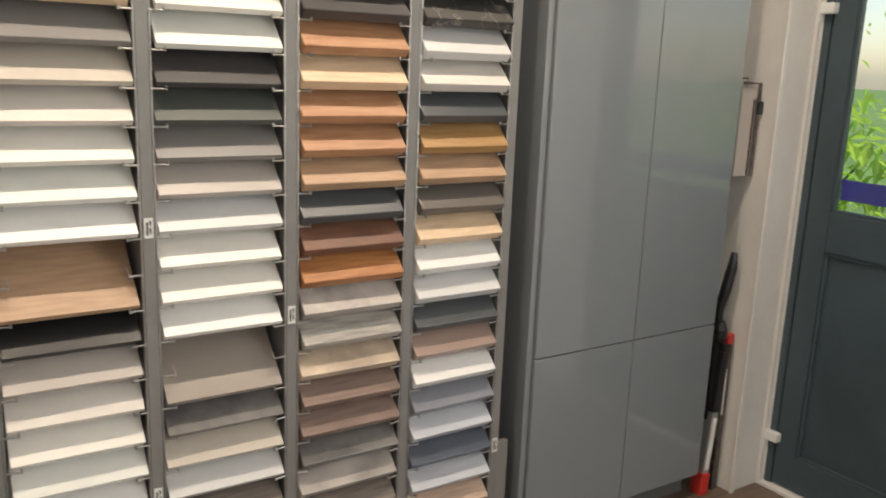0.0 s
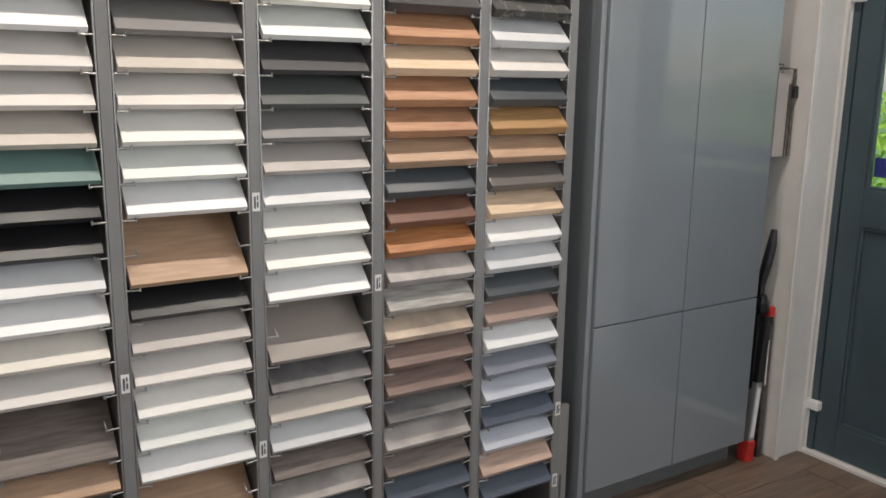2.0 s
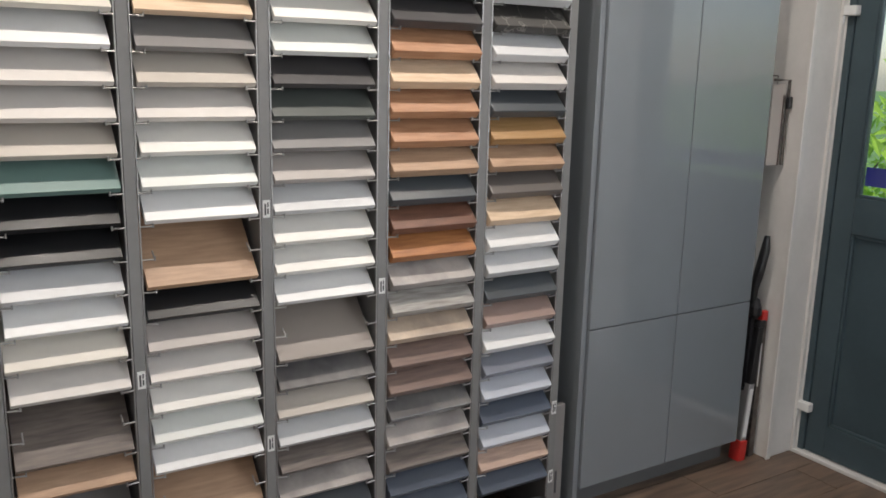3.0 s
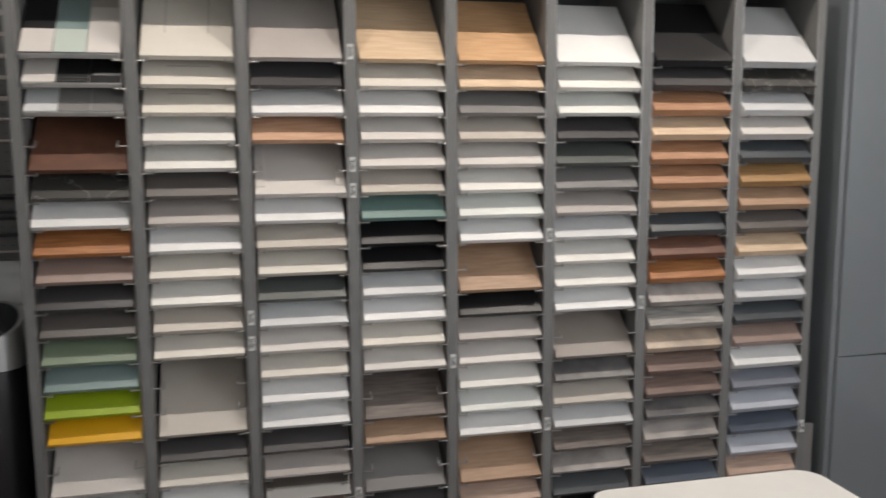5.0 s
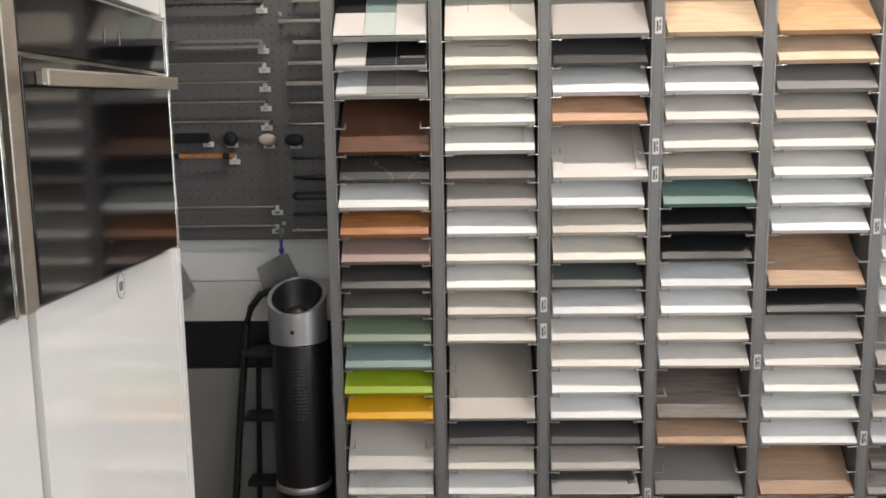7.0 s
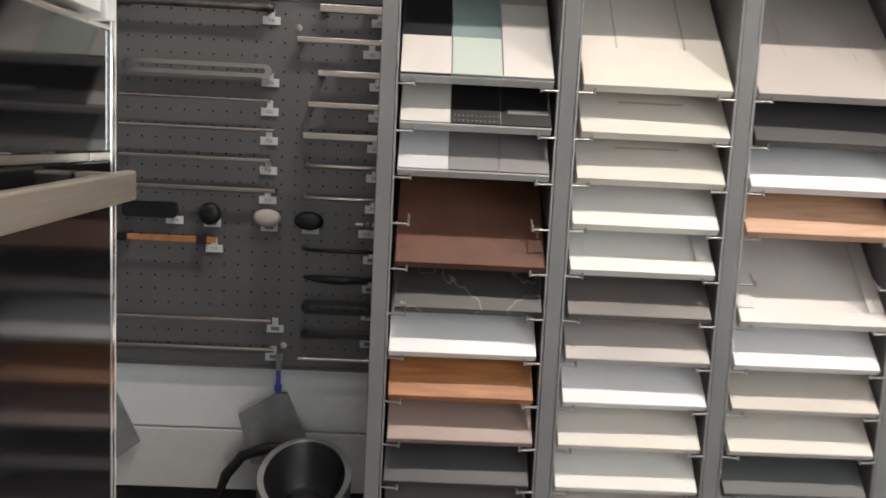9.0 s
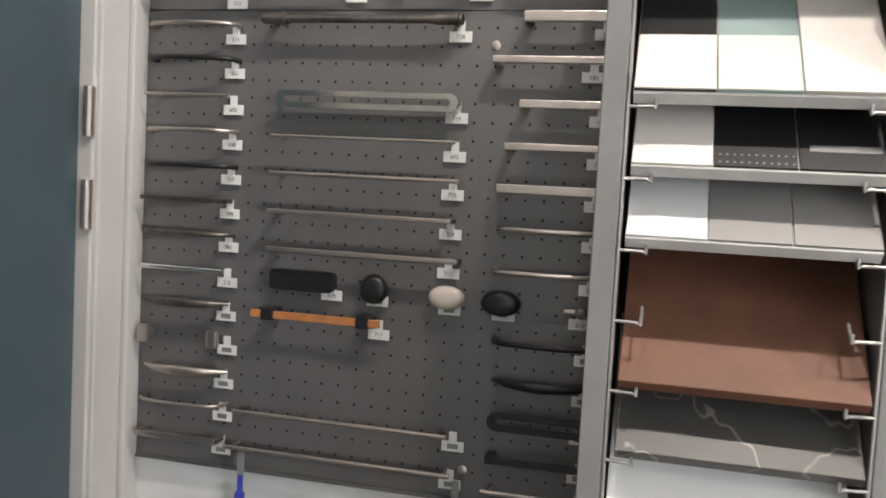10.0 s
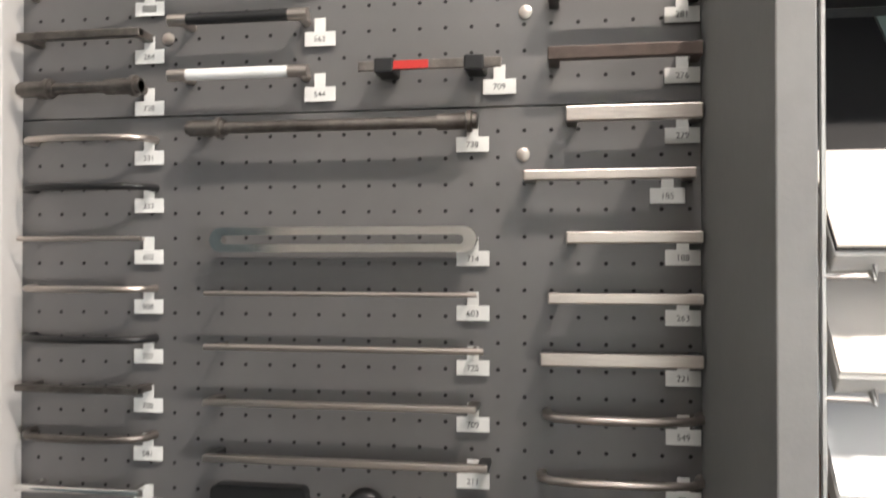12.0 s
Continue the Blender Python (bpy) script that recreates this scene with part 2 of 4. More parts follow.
# ---- structure ----
XL, XR, YB, YF = -2.09, 2.575, 2.327, -4.0
setting("floor", boxes(((XL - 0.2, YF - 0.2, -0.12), (XR + 0.02, YB + 0.2, -0.006))), FLOORBASE, "dark brown wood plank floor of the showroom", "floor")
setting("ceiling", boxes(((XL - 0.2, YF - 0.2, CEIL), (XR + 0.2, YB + 0.2, CEIL + 0.15))), CEILING, "plain white painted ceiling", "ceiling")
wall_n = setting("wall_north", boxes(((XL - 0.2, YB, -0.006), (XR + 0.2, YB + 0.2, CEIL))), WALL, "white plaster wall behind the sample racks", "wall")
DY0, DY1, DTOP = 0.93, 1.893, 2.08
setting("wall_east", boxes(((XR + 0.002, DY1, -0.006), (XR + 0.2, YB, CEIL)), ((XR + 0.002, DY0, DTOP), (XR + 0.2, DY1, CEIL)),
                           ((XR + 0.002, -0.2, -0.006), (XR + 0.2, DY0, CEIL)), ((XR + 0.002, YF, -0.006), (XR + 0.2, -2.2, CEIL)),
                           ((XR + 0.002, -2.2, -0.006), (XR + 0.2, -0.2, 0.8)), ((XR + 0.002, -2.2, 2.3), (XR + 0.2, -0.2, CEIL))), WALL, "white plaster wall around the glazed door", "wall")
LY0, LY1, LTOP = 1.33, 2.195, 2.06
setting("wall_west", boxes(((XL - 0.2, LY1, -0.006), (XL, YB, CEIL)), ((XL - 0.2, LY0, LTOP), (XL, LY1, CEIL)), ((XL - 0.2, YF, -0.006), (XL, LY0, CEIL))), WALL, "white plaster wall with a teal door", "wall")
WX0, WX1, WZ0, WZ1 = -1.0, 2.0, 0.7, 2.3
setting("wall_south", boxes(((XL, YF - 0.2, -0.006), (WX0, YF, CEIL)), ((WX1, YF - 0.2, -0.006), (XR + 0.2, YF, CEIL)),
                            ((WX0, YF - 0.2, -0.006), (WX1, YF, WZ0)), ((WX0, YF - 0.2, WZ1), (WX1, YF, CEIL))), WALL, "white plaster wall with an added, unseen window opening", "wall")
# unseen window, put in as the source of the rear daylight fill
win = tagged(thing("fill_window_1", (0.5, YF - 0.1, WZ0), "unseen wide window, added to let in daylight fill", "window"), kind="structure")
part("window_frame", boxes(((-1.5, -0.04, 0), (-1.44, 0.04, 1.6)), ((1.44, -0.04, 0), (1.5, 0.04, 1.6)), ((-1.44, -0.04, 0), (1.44, 0.04, 0.06)),
                           ((-1.44, -0.04, 1.54), (1.44, 0.04, 1.6)), ((-0.03, -0.04, 0.06), (0.03, 0.04, 1.54))), TRIM, win)
for a in (-1.44, 0.03):
    p = part("pane", boxes(((a, -0.004, 0.06), (a + 1.41, 0.004, 1.54))), GLASS, win)
    p.visible_shadow = False
# no window known here; added as an opening for the side fill
win2 = tagged(thing("fill_window_2", (XR + 0.1, -1.2, 0.8), "unseen side window, added to brighten the oven fronts", "window"), kind="structure")
part("window_frame", boxes(((-0.04, -1.0, 0), (0.04, -0.94, 1.5)), ((-0.04, 0.94, 0), (0.04, 1.0, 1.5)), ((-0.04, -0.94, 0), (0.04, 0.94, 0.06)), ((-0.04, -0.94, 1.44), (0.04, 0.94, 1.5))), TRIM, win2)
p = part("pane", boxes(((-0.004, -0.94, 0.06), (0.004, 0.94, 1.44))), GLASS, win2)
p.visible_shadow = False
# white corner pier between the tall cabinet's niche and the door
setting("pier", boxes(((2.392, 1.905, 0.0), (XR, YB, CEIL)), bevel=0.004), TRIM, "white painted corner pier beside the door", "wall")
setting("trim", boxes(((2.386, 1.895, 0.0), (2.41, 1.905, CEIL)), ((2.545, 1.893, 0.0), (XR, 1.905, CEIL)), bevel=0.002), TRIM, "white moulding on the corner pier", "trim")

# ---- outside ----
setting("ground", boxes(((-120, -120, -0.4), (120, 120, -0.14))), GRASS, "lawn outside the door", "ground")
setting("pavement", boxes(((XR + 0.02, 0.2, -0.3), (XR + 1.0, 3.2, -0.02))), PAVE, "grey paving in front of the door", "pavement")


def shrub(at, h, w, seed, count):
    rnd = random.Random(seed)
    ob = thing("shrub", at, "leafy bright green shrub in the garden", "shrub", "garden shrubs")
    bm = bmesh.new()
    tips = []
    for _ in range(9):
        a, r = rnd.uniform(0, 6.28), rnd.uniform(0.2, 1) * w * 0.45
        tip = Vector((r * math.cos(a), r * math.sin(a), h * rnd.uniform(0.55, 0.97)))
        mid = Vector((tip.x * 0.35, tip.y * 0.35, tip.z * 0.5))
        tube([(0, 0, 0), mid, tip], [0.03, 0.018, 0.005], 5, bm)
        tips.append((mid, tip))
    part("stems", bm, BARK, ob)
    verts, faces = [], []
    for _ in range(count):
        mid, tip = rnd.choice(tips)
        c = mid.lerp(tip, rnd.uniform(0.0, 1.1)) + Vector([rnd.gauss(0, w * 0.11) for _ in range(3)])
        c.z = max(c.z, 0.05)
        d = Vector([rnd.gauss(0, 1) for _ in range(3)]).normalized()
        s = d.cross(Vector((0.3, 0.2, 1))).normalized()
        k = rnd.uniform(0.03, 0.075)
        i = len(verts)
        verts += [c, c + d * k + s * k * 0.45, c + d * k * 2.1 - Vector((0, 0, k * 0.5)), c + d * k - s * k * 0.45]
        faces.append((i, i + 1, i + 2, i + 3))
    me = bpy.data.meshes.new("leaves")
    me.from_pydata(verts, [], faces)
    me.materials.append(LEAF)
    tagged(part("leaves", me, LEAF, ob), kind="stuff")


for k, (sx, sy, sh, sw) in enumerate(((4.6, 3.6, 1.7, 1.5), (4.9, 2.4, 1.5, 1.5), (5.2, 4.6, 1.9, 1.6), (4.7, 1.2, 1.6, 1.4), (5.3, 0.1, 1.8, 1.5), (7.5, 6.0, 2.6, 2.4), (8.5, 3.0, 2.3, 2.4), (6.4, 7.2, 2.3, 2.0))):
    shrub((sx, sy, -0.14), sh, sw, k, 1500)

# ---- glazed door ----
door = tagged(thing("door_1", (XR, DY1, 0), "closed dark teal door with a glazed upper half", "door"), kind="structure")


def yz(x0, x1, y0, y1, z0, z1):
    return ((x0, -y1, z0), (x1, -y0, z1))


W = DY1 - DY0
part("door_frame", boxes(yz(-0.004, 0.08, 0.0, 0.03, 0, DTOP), yz(-0.004, 0.08, W - 0.03, W, 0, DTOP), yz(-0.004, 0.08, 0.03, W - 0.03, DTOP - 0.03, DTOP), bevel=0.003), TEAL, door)
part("edge_bead", boxes(yz(-0.01, 0.0, -0.008, 0.004, 0, DTOP), bevel=0.002), TRIM, door, "white sealing bead")
leaf = part("door_leaf", boxes(yz(0.0, 0.05, 0.034, 0.118, 0.02, 2.046), yz(0.0, 0.05, W - 0.118, W - 0.034, 0.02, 2.046), yz(0.0, 0.05, 0.118, W - 0.118, 0.02, 0.15),
                               yz(0.0, 0.05, 0.118, W - 0.118, 0.93, 1.07), yz(0.0, 0.05, 0.118, W - 0.118, 1.94, 2.046), bevel=0.003), TEAL, door)
part("lower_panel", boxes(yz(0.018, 0.04, 0.112, W - 0.112, 0.14, 0.94)), TEAL, leaf)
part("panel_bead", boxes(yz(0.006, 0.02, 0.118, 0.13, 0.15, 0.93), yz(0.006, 0.02, W - 0.13, W - 0.118, 0.15, 0.93), yz(0.006, 0.02, 0.13, W - 0.13, 0.15, 0.162), yz(0.006, 0.02, 0.13, W - 0.13, 0.918, 0.93), bevel=0.003), TEAL, leaf)
pane = part("pane", boxes(yz(0.022, 0.03, 0.112, W - 0.112, 1.06, 1.95)), GLASS, leaf)
pane.visible_shadow = False
part("glazing_bead", boxes(yz(0.004, 0.02, 0.118, 0.13, 1.07, 1.94), yz(0.004, 0.02, 0.13, W - 0.13, 1.07, 1.082), bevel=0.003), TEAL, leaf)
part("glass_band", boxes(yz(0.032, 0.036, 0.13, W - 0.13, 1.115, 1.185)), BLUEBAND, leaf, "dark blue band across the glass")
for hz in (0.205, 1.75):
    hinge = part("hinge", boxes(yz(-0.028, 0.002, -0.012, 0.05, hz - 0.018, hz + 0.018), bevel=0.004), WHITEPL, door, "white plastic hinge cover")
    part("hinge_pin", tube([(-0.02, 0.006, hz - 0.045), (-0.02, 0.006, hz + 0.02)], 0.009, 10), WHITEPL, hinge)
part("door_handle", tube([(-0.005, -W + 0.09, 1.0), (-0.055, -W + 0.09, 1.0), (-0.055, -W + 0.2, 1.0)], 0.009, 10), NICKEL, leaf, "satin nickel lever handle")
setting("threshold", boxes(((XR - 0.03, DY0, 0.0), (XR + 0.1, DY1, 0.016)), bevel=0.003), TRIM, "pale threshold strip under the door", "threshold")

# ---- teal door with its casing on the west wall ----
d2 = tagged(thing("door_2", (XL, LY1, 0), "closed dark teal flush door in a white casing", "door"), kind="structure")
part("door_leaf", boxes(((-0.06, -(LY1 - LY0) + 0.02, 0.01), (-0.012, -0.012, LTOP - 0.02)), bevel=0.003), TEAL, d2)
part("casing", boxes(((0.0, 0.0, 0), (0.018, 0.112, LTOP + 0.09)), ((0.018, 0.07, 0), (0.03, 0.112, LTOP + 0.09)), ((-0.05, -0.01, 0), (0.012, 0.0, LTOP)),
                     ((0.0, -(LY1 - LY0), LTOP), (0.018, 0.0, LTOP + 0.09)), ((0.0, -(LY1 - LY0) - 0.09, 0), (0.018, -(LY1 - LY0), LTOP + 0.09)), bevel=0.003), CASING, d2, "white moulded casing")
for hz in (0.3, 1.53, 1.68):
    part("hinge", tube([(0.006, -0.012, hz - 0.04), (0.006, -0.012, hz + 0.04)], 0.009, 10), NICKEL, d2, "satin nickel butt hinge")

# ---- ceiling fittings, with the added fill panels ----
rail = thing("track_rail", (0.45, 1.38, CEIL), "white ceiling track that carries the spotlights", "track rail")
part("rail", boxes(((-1.6, -0.018, -0.03), (1.6, 0.018, 0)), bevel=0.003), WHITEPL, rail)
for sx, sy in SPOTS:
    s = thing("track_spotlight", (sx, sy, CEIL - 0.03), "white cylindrical spotlight on the ceiling track", "spotlight", "spotlights")
    part("stem", lathe([(0.01, 0.0), (0.01, -0.05)], 12), WHITEPL, s)
    h = part("head", lathe([(0.045, -0.04), (0.048, -0.1), (0.048, -0.115), (0.03, -0.115), (0.03, -0.1)], 24), WHITEPL, s, smooth=True)
s = thing("track_spotlight", (*DOWNLIGHT, CEIL), "white downlight on a stem above the pegboard", "spotlight", "spotlights")
part("stem", lathe([(0.01, 0.0), (0.01, -0.2)], 12), WHITEPL, s)
part("head", lathe([(0.045, -0.18), (0.048, -0.24), (0.048, -0.26), (0.034, -0.26), (0.034, -0.24)], 24), WHITEPL, s, smooth=True)
# made-up housings for the ambient fill lamps
for px, py in FILL_PANELS:
    s = thing("fill_panel", (px, py, CEIL), "square white fill-light panel, added and unseen", "ceiling light", "ceiling lights")
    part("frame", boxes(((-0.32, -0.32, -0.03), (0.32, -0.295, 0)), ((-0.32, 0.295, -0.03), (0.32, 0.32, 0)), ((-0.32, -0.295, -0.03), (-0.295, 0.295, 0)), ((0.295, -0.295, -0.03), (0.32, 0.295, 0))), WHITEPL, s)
    part("diffuser", boxes(((-0.295, -0.295, -0.02), (0.295, 0.295, -0.004))), FILL_GLOW, s, "glowing opal face of the added fill panel")

# ---- sample rack ----
DIV = [-1.24, -0.929, -0.620, -0.302, 0.010, 0.337, 0.669, 0.998, 1.316]
RY, TOP_Z, ROW0, PITCH, TILT = 1.953, 1.965, 1.690, 0.0803, radians(46)
rack = thing("sample_rack", (0, 0, 0), "grey display rack full of tilted door and worktop samples", "display rack")
for x in DIV:
    part("divider", boxes(((x - 0.0135, RY, 0.0), (x + 0.0135, YB - 0.01, TOP_Z)), bevel=0.0015), RACK, rack)
part("top_panel", boxes(((DIV[0] - 0.0135, RY, TOP_Z), (DIV[-1] + 0.0135, YB - 0.01, TOP_Z + 0.022)), bevel=0.0015), RACK, rack)
part("back_panel", boxes(((DIV[0], YB - 0.01, 0.0), (DIV[-1], YB - 0.002, TOP_Z))), RACK_BACK, rack)
for a, b in zip(DIV, DIV[1:]):
    part("plinth", boxes(((a + 0.0135, RY + 0.01, 0.0), (b - 0.0135, RY + 0.028, 0.09))), RACK, rack)
    for x in (a + 0.0165, b - 0.0165):
        part("wire_upright", tube([(x, RY + 0.001, 0.1), (x, RY + 0.001, TOP_Z - 0.03)], 0.0022, 6), WIRE, rack)


def hook_mesh(sign):
    c, s = math.cos(TILT), math.sin(TILT)
    bm = tube([(0, 0, 0), (sign * 0.026, -0.004, 0), (sign * 0.03, -0.006, -0.002), (sign * 0.03, -0.006, 0.008)], 0.0021, 6)
    tube([(sign * 0.03, -0.006, -0.002), (sign * 0.03, 0.03 * c, 0.03 * s - 0.006)], 0.0021, 6, bm)
    return mesh_of("hook", bm, WIRE)


HOOK_L, HOOK_R = hook_mesh(1), hook_mesh(-1)
for a, b in zip(DIV, DIV[1:]):
    for k in range(19):
        z = ROW0 - PITCH * k
        for x, me in ((a + 0.0165, HOOK_L), (b - 0.0165, HOOK_R)):
            part("hook", me, None, rack).location = (x, RY + 0.001, z - 0.003)


def sticker(x, z, w=0.019, h=0.045):
    s = thing("label_sticker", (x, RY, z), "small white paper label stuck on the rack upright", "label", "rack labels")
    part("paper", boxes(((-w / 2, -0.0012, -h / 2), (w / 2, -0.0002, h / 2))), LABEL, s)
    part("print", boxes(((-w * 0.3, -0.0018, -h * 0.36), (-w * 0.05, -0.0013, h * 0.3)), ((w * 0.08, -0.0018, -h * 0.3), (w * 0.3, -0.0013, h * 0.02)), ((w * 0.1, -0.0018, h * 0.1), (w * 0.28, -0.0013, h * 0.36))), INK, s)


for x, z in ((-0.302, 1.722), (-0.302, 1.385), (-0.302, 1.306), (-0.620, 0.925), (-0.620, 0.845), (0.012, 0.747), (0.337, 1.148), (0.669, 0.908), (0.337, 0.509), (-0.302, 0.33), (1.316, 0.417), (1.316, 0.17)):
    sticker(x, z)

# colours of the finishes
C = {
    "white": (0.77, 0.76, 0.745), "ivory": (0.76, 0.735, 0.685), "cream": (0.67, 0.625, 0.55), "mint": (0.72, 0.73, 0.69), "pale": (0.64, 0.6, 0.56), "greige": (0.52, 0.47, 0.41),
    "warmgrey": (0.43, 0.39, 0.36), "lightgrey": (0.60, 0.60, 0.60), "midgrey": (0.21, 0.2, 0.195), "taupe": (0.30, 0.26, 0.23), "darktaupe": (0.13, 0.115, 0.105), "dark": (0.058, 0.054, 0.055),
    "black": (0.012, 0.012, 0.013), "slate": (0.07, 0.078, 0.085), "navy": (0.075, 0.09, 0.12), "bluegrey": (0.20, 0.21, 0.245), "iceblue": (0.50, 0.52, 0.57), "sage": (0.20, 0.25, 0.17), "petrol": (0.22, 0.29, 0.28),
    "teal": (0.15, 0.235, 0.215), "sagepale": (0.5, 0.56, 0.5), "lime": (0.30, 0.40, 0.012), "amber": (0.80, 0.42, 0.008), "mauve": (0.33, 0.235, 0.20), "darkgreen": (0.082, 0.09, 0.083), "glossgrey": (0.2, 0.2, 0.18),
}
WOODS = {
    "orangewood": ((0.46, 0.20, 0.075), (0.30, 0.115, 0.04)), "peach": ((0.58, 0.36, 0.23), (0.46, 0.26, 0.16)), "oak": ((0.62, 0.46, 0.31), (0.52, 0.37, 0.23)),
    "goldoak": ((0.58, 0.36, 0.19), (0.48, 0.28, 0.14)), "paleoak": ((0.70, 0.53, 0.37), (0.58, 0.42, 0.28)), "tan": ((0.47, 0.31, 0.20), (0.37, 0.235, 0.15)), "cherry": ((0.46, 0.255, 0.145), (0.34, 0.165, 0.085)),
    "redbrown": ((0.20, 0.095, 0.06), (0.13, 0.06, 0.04)), "brown": ((0.24, 0.165, 0.135), (0.17, 0.115, 0.095)), "ochre": ((0.42, 0.25, 0.11), (0.32, 0.18, 0.07)), "duskwood": ((0.20, 0.165, 0.14), (0.11, 0.09, 0.08)),
    "pinkwood": ((0.56, 0.40, 0.31), (0.40, 0.28, 0.22)), "driftwood": ((0.46, 0.44, 0.40), (0.23, 0.21, 0.195)),
}
STONES = {
    "walnut": ((0.14, 0.06, 0.034), (0.11, 0.046, 0.026)),
    "marble": ((0.03, 0.03, 0.028), (0.42, 0.40, 0.37)), "stone": ((0.44, 0.40, 0.37), (0.26, 0.235, 0.22)), "beigestone": ((0.60, 0.48, 0.36), (0.38, 0.30, 0.235)), "darkstone": ((0.19, 0.18, 0.17), (0.10, 0.095, 0.095)), "palemarble": ((0.66, 0.65, 0.63), (0.5, 0.49, 0.47)),
}
FINISH = {}
for n, c in C.items():
    FINISH[n] = material(n + "_finish", c, 0.34, vary=0.025, scale=7, bump=0.03, bump_scale=250)
for n, (c, d) in WOODS.items():
    FINISH[n] = material(n + "_finish", c, 0.42, vary=0.09, scale=9, stretch=(1.2, 11, 11), second=d, contrast=(0.32, 0.68), bump=0.08, bump_scale=120)
for n, (c, d) in STONES.items():
    FINISH[n] = material(n + "_finish", c, 0.62 if n == "walnut" else 0.3, vary=0.05 if n == "walnut" else 0.09, scale=22 if n == "walnut" else 9, second=d, contrast=(0.36, 0.64) if n != "marble" else (0.30, 0.36), bump=0.05)
FINISH["mirror"] = CHROME


def marble_material(name, ground, vein):
    """Dark stone with thin wandering pale veins."""
    m = material(name, ground, 0.42, vary=0.1, scale=8)
    n, l = m.node_tree.nodes, m.node_tree.links
    hue = n["Principled BSDF"].inputs["Base Color"].links[0].from_node
    tc = n.new("ShaderNodeTexCoord")
    info = n.new("ShaderNodeObjectInfo")
    tex = n.new("ShaderNodeTexNoise")
    tex.noise_dimensions = "4D"
    tex.inputs["Scale"].default_value, tex.inputs["Detail"].default_value, tex.inputs["Distortion"].default_value = 8, 3, 0.4
    mul = n.new("ShaderNodeMath")
    mul.operation = "MULTIPLY"
    mul.inputs[1].default_value = 40
    l.new(info.outputs["Random"], mul.inputs[0])
    l.new(mul.outputs[0], tex.inputs["W"])
    l.new(tc.outputs["Object"], tex.inputs["Vector"])
    ramp = n.new("ShaderNodeValToRGB")
    e = ramp.color_ramp.elements
    e[0].position, e[0].color = 0.491, (0, 0, 0, 1)
    e[1].position, e[1].color = 0.509, (0, 0, 0, 1)
    k = e.new(0.5)
    k.color = (1, 1, 1, 1)
    l.new(tex.outputs["Fac"], ramp.inputs[0])
    mix = n.new("ShaderNodeMix")
    mix.data_type = "RGBA"
    l.new(ramp.outputs[0], mix.inputs["Factor"])
    l.new(hue.outputs[0], mix.inputs[6])
    mix.inputs[7].default_value = (*vein, 1)
    l.new(mix.outputs[2], n["Principled BSDF"].inputs["Base Color"])
    return m


FINISH["marble"] = marble_material("veined_marble_finish", (0.05, 0.047, 0.043), (0.19, 0.178, 0.165))
EDGE = material("pale_board_edge", (0.5, 0.49, 0.47), 0.5, vary=0.05, scale=30)

COLUMNS = [
    "trio1 trio2 trio3 - walnut marble white orangewood mauve dark darktaupe sage petrol lime amber - pale palemarble white",
    "cream:v cream:g cream:g ivory ivory:s darktaupe warmgrey white cream ivory greige cream:g - - greige dark cream white white",
    "warmgrey:v dark white peach - pale:s white greige cream darkgreen lightgrey pale cream white white dark warmgrey mirror brown",
    "oak cream white pale pale greige teal black black lightgrey white cream pale - duskwood tan - midgrey dark",
    "goldoak paleoak midgrey greige pale ivory mint white - tan black warmgrey pale ivory mint white - tan pinkwood",
    "white ivory mint dark darkgreen midgrey warmgrey lightgrey ivory ivory white - taupe darkstone greige lightgrey duskwood stone slate",
    "black dark cherry paleoak cherry cherry tan slate redbrown orangewood stone driftwood beigestone brown brown darkstone stone duskwood navy navy",
    "lightgrey marble lightgrey pale slate ochre tan darktaupe paleoak white lightgrey slate mauve white bluegrey iceblue navy iceblue pinkwood navy",
]
WORDS = {"mirror": "polished mirror-finish", "goldoak": "golden oak", "paleoak": "pale oak", "warmgrey": "warm grey", "lightgrey": "light grey", "midgrey": "mid grey", "darktaupe": "dark taupe", "bluegrey": "blue grey", "iceblue": "pale blue grey",
         "darkgreen": "dark green grey", "pinkwood": "pinkish wood", "duskwood": "dark wood", "orangewood": "orange wood", "redbrown": "red brown wood", "beigestone": "beige stone", "darkstone": "dark stone", "palemarble": "pale marble", "marble": "black veined marble",
         "driftwood": "striped driftwood", "dark": "charcoal", "petrol": "petrol green", "lime": "lime green", "amber": "amber yellow"}
TRIOS = {"trio1": (("black", "petrol", "warmgrey"), ("pale", "sagepale", "pale")), "trio2": (("pale", "black", "black"), None), "trio3": (("lightgrey", "midgrey", "midgrey"), None)}
rng = random.Random(7)
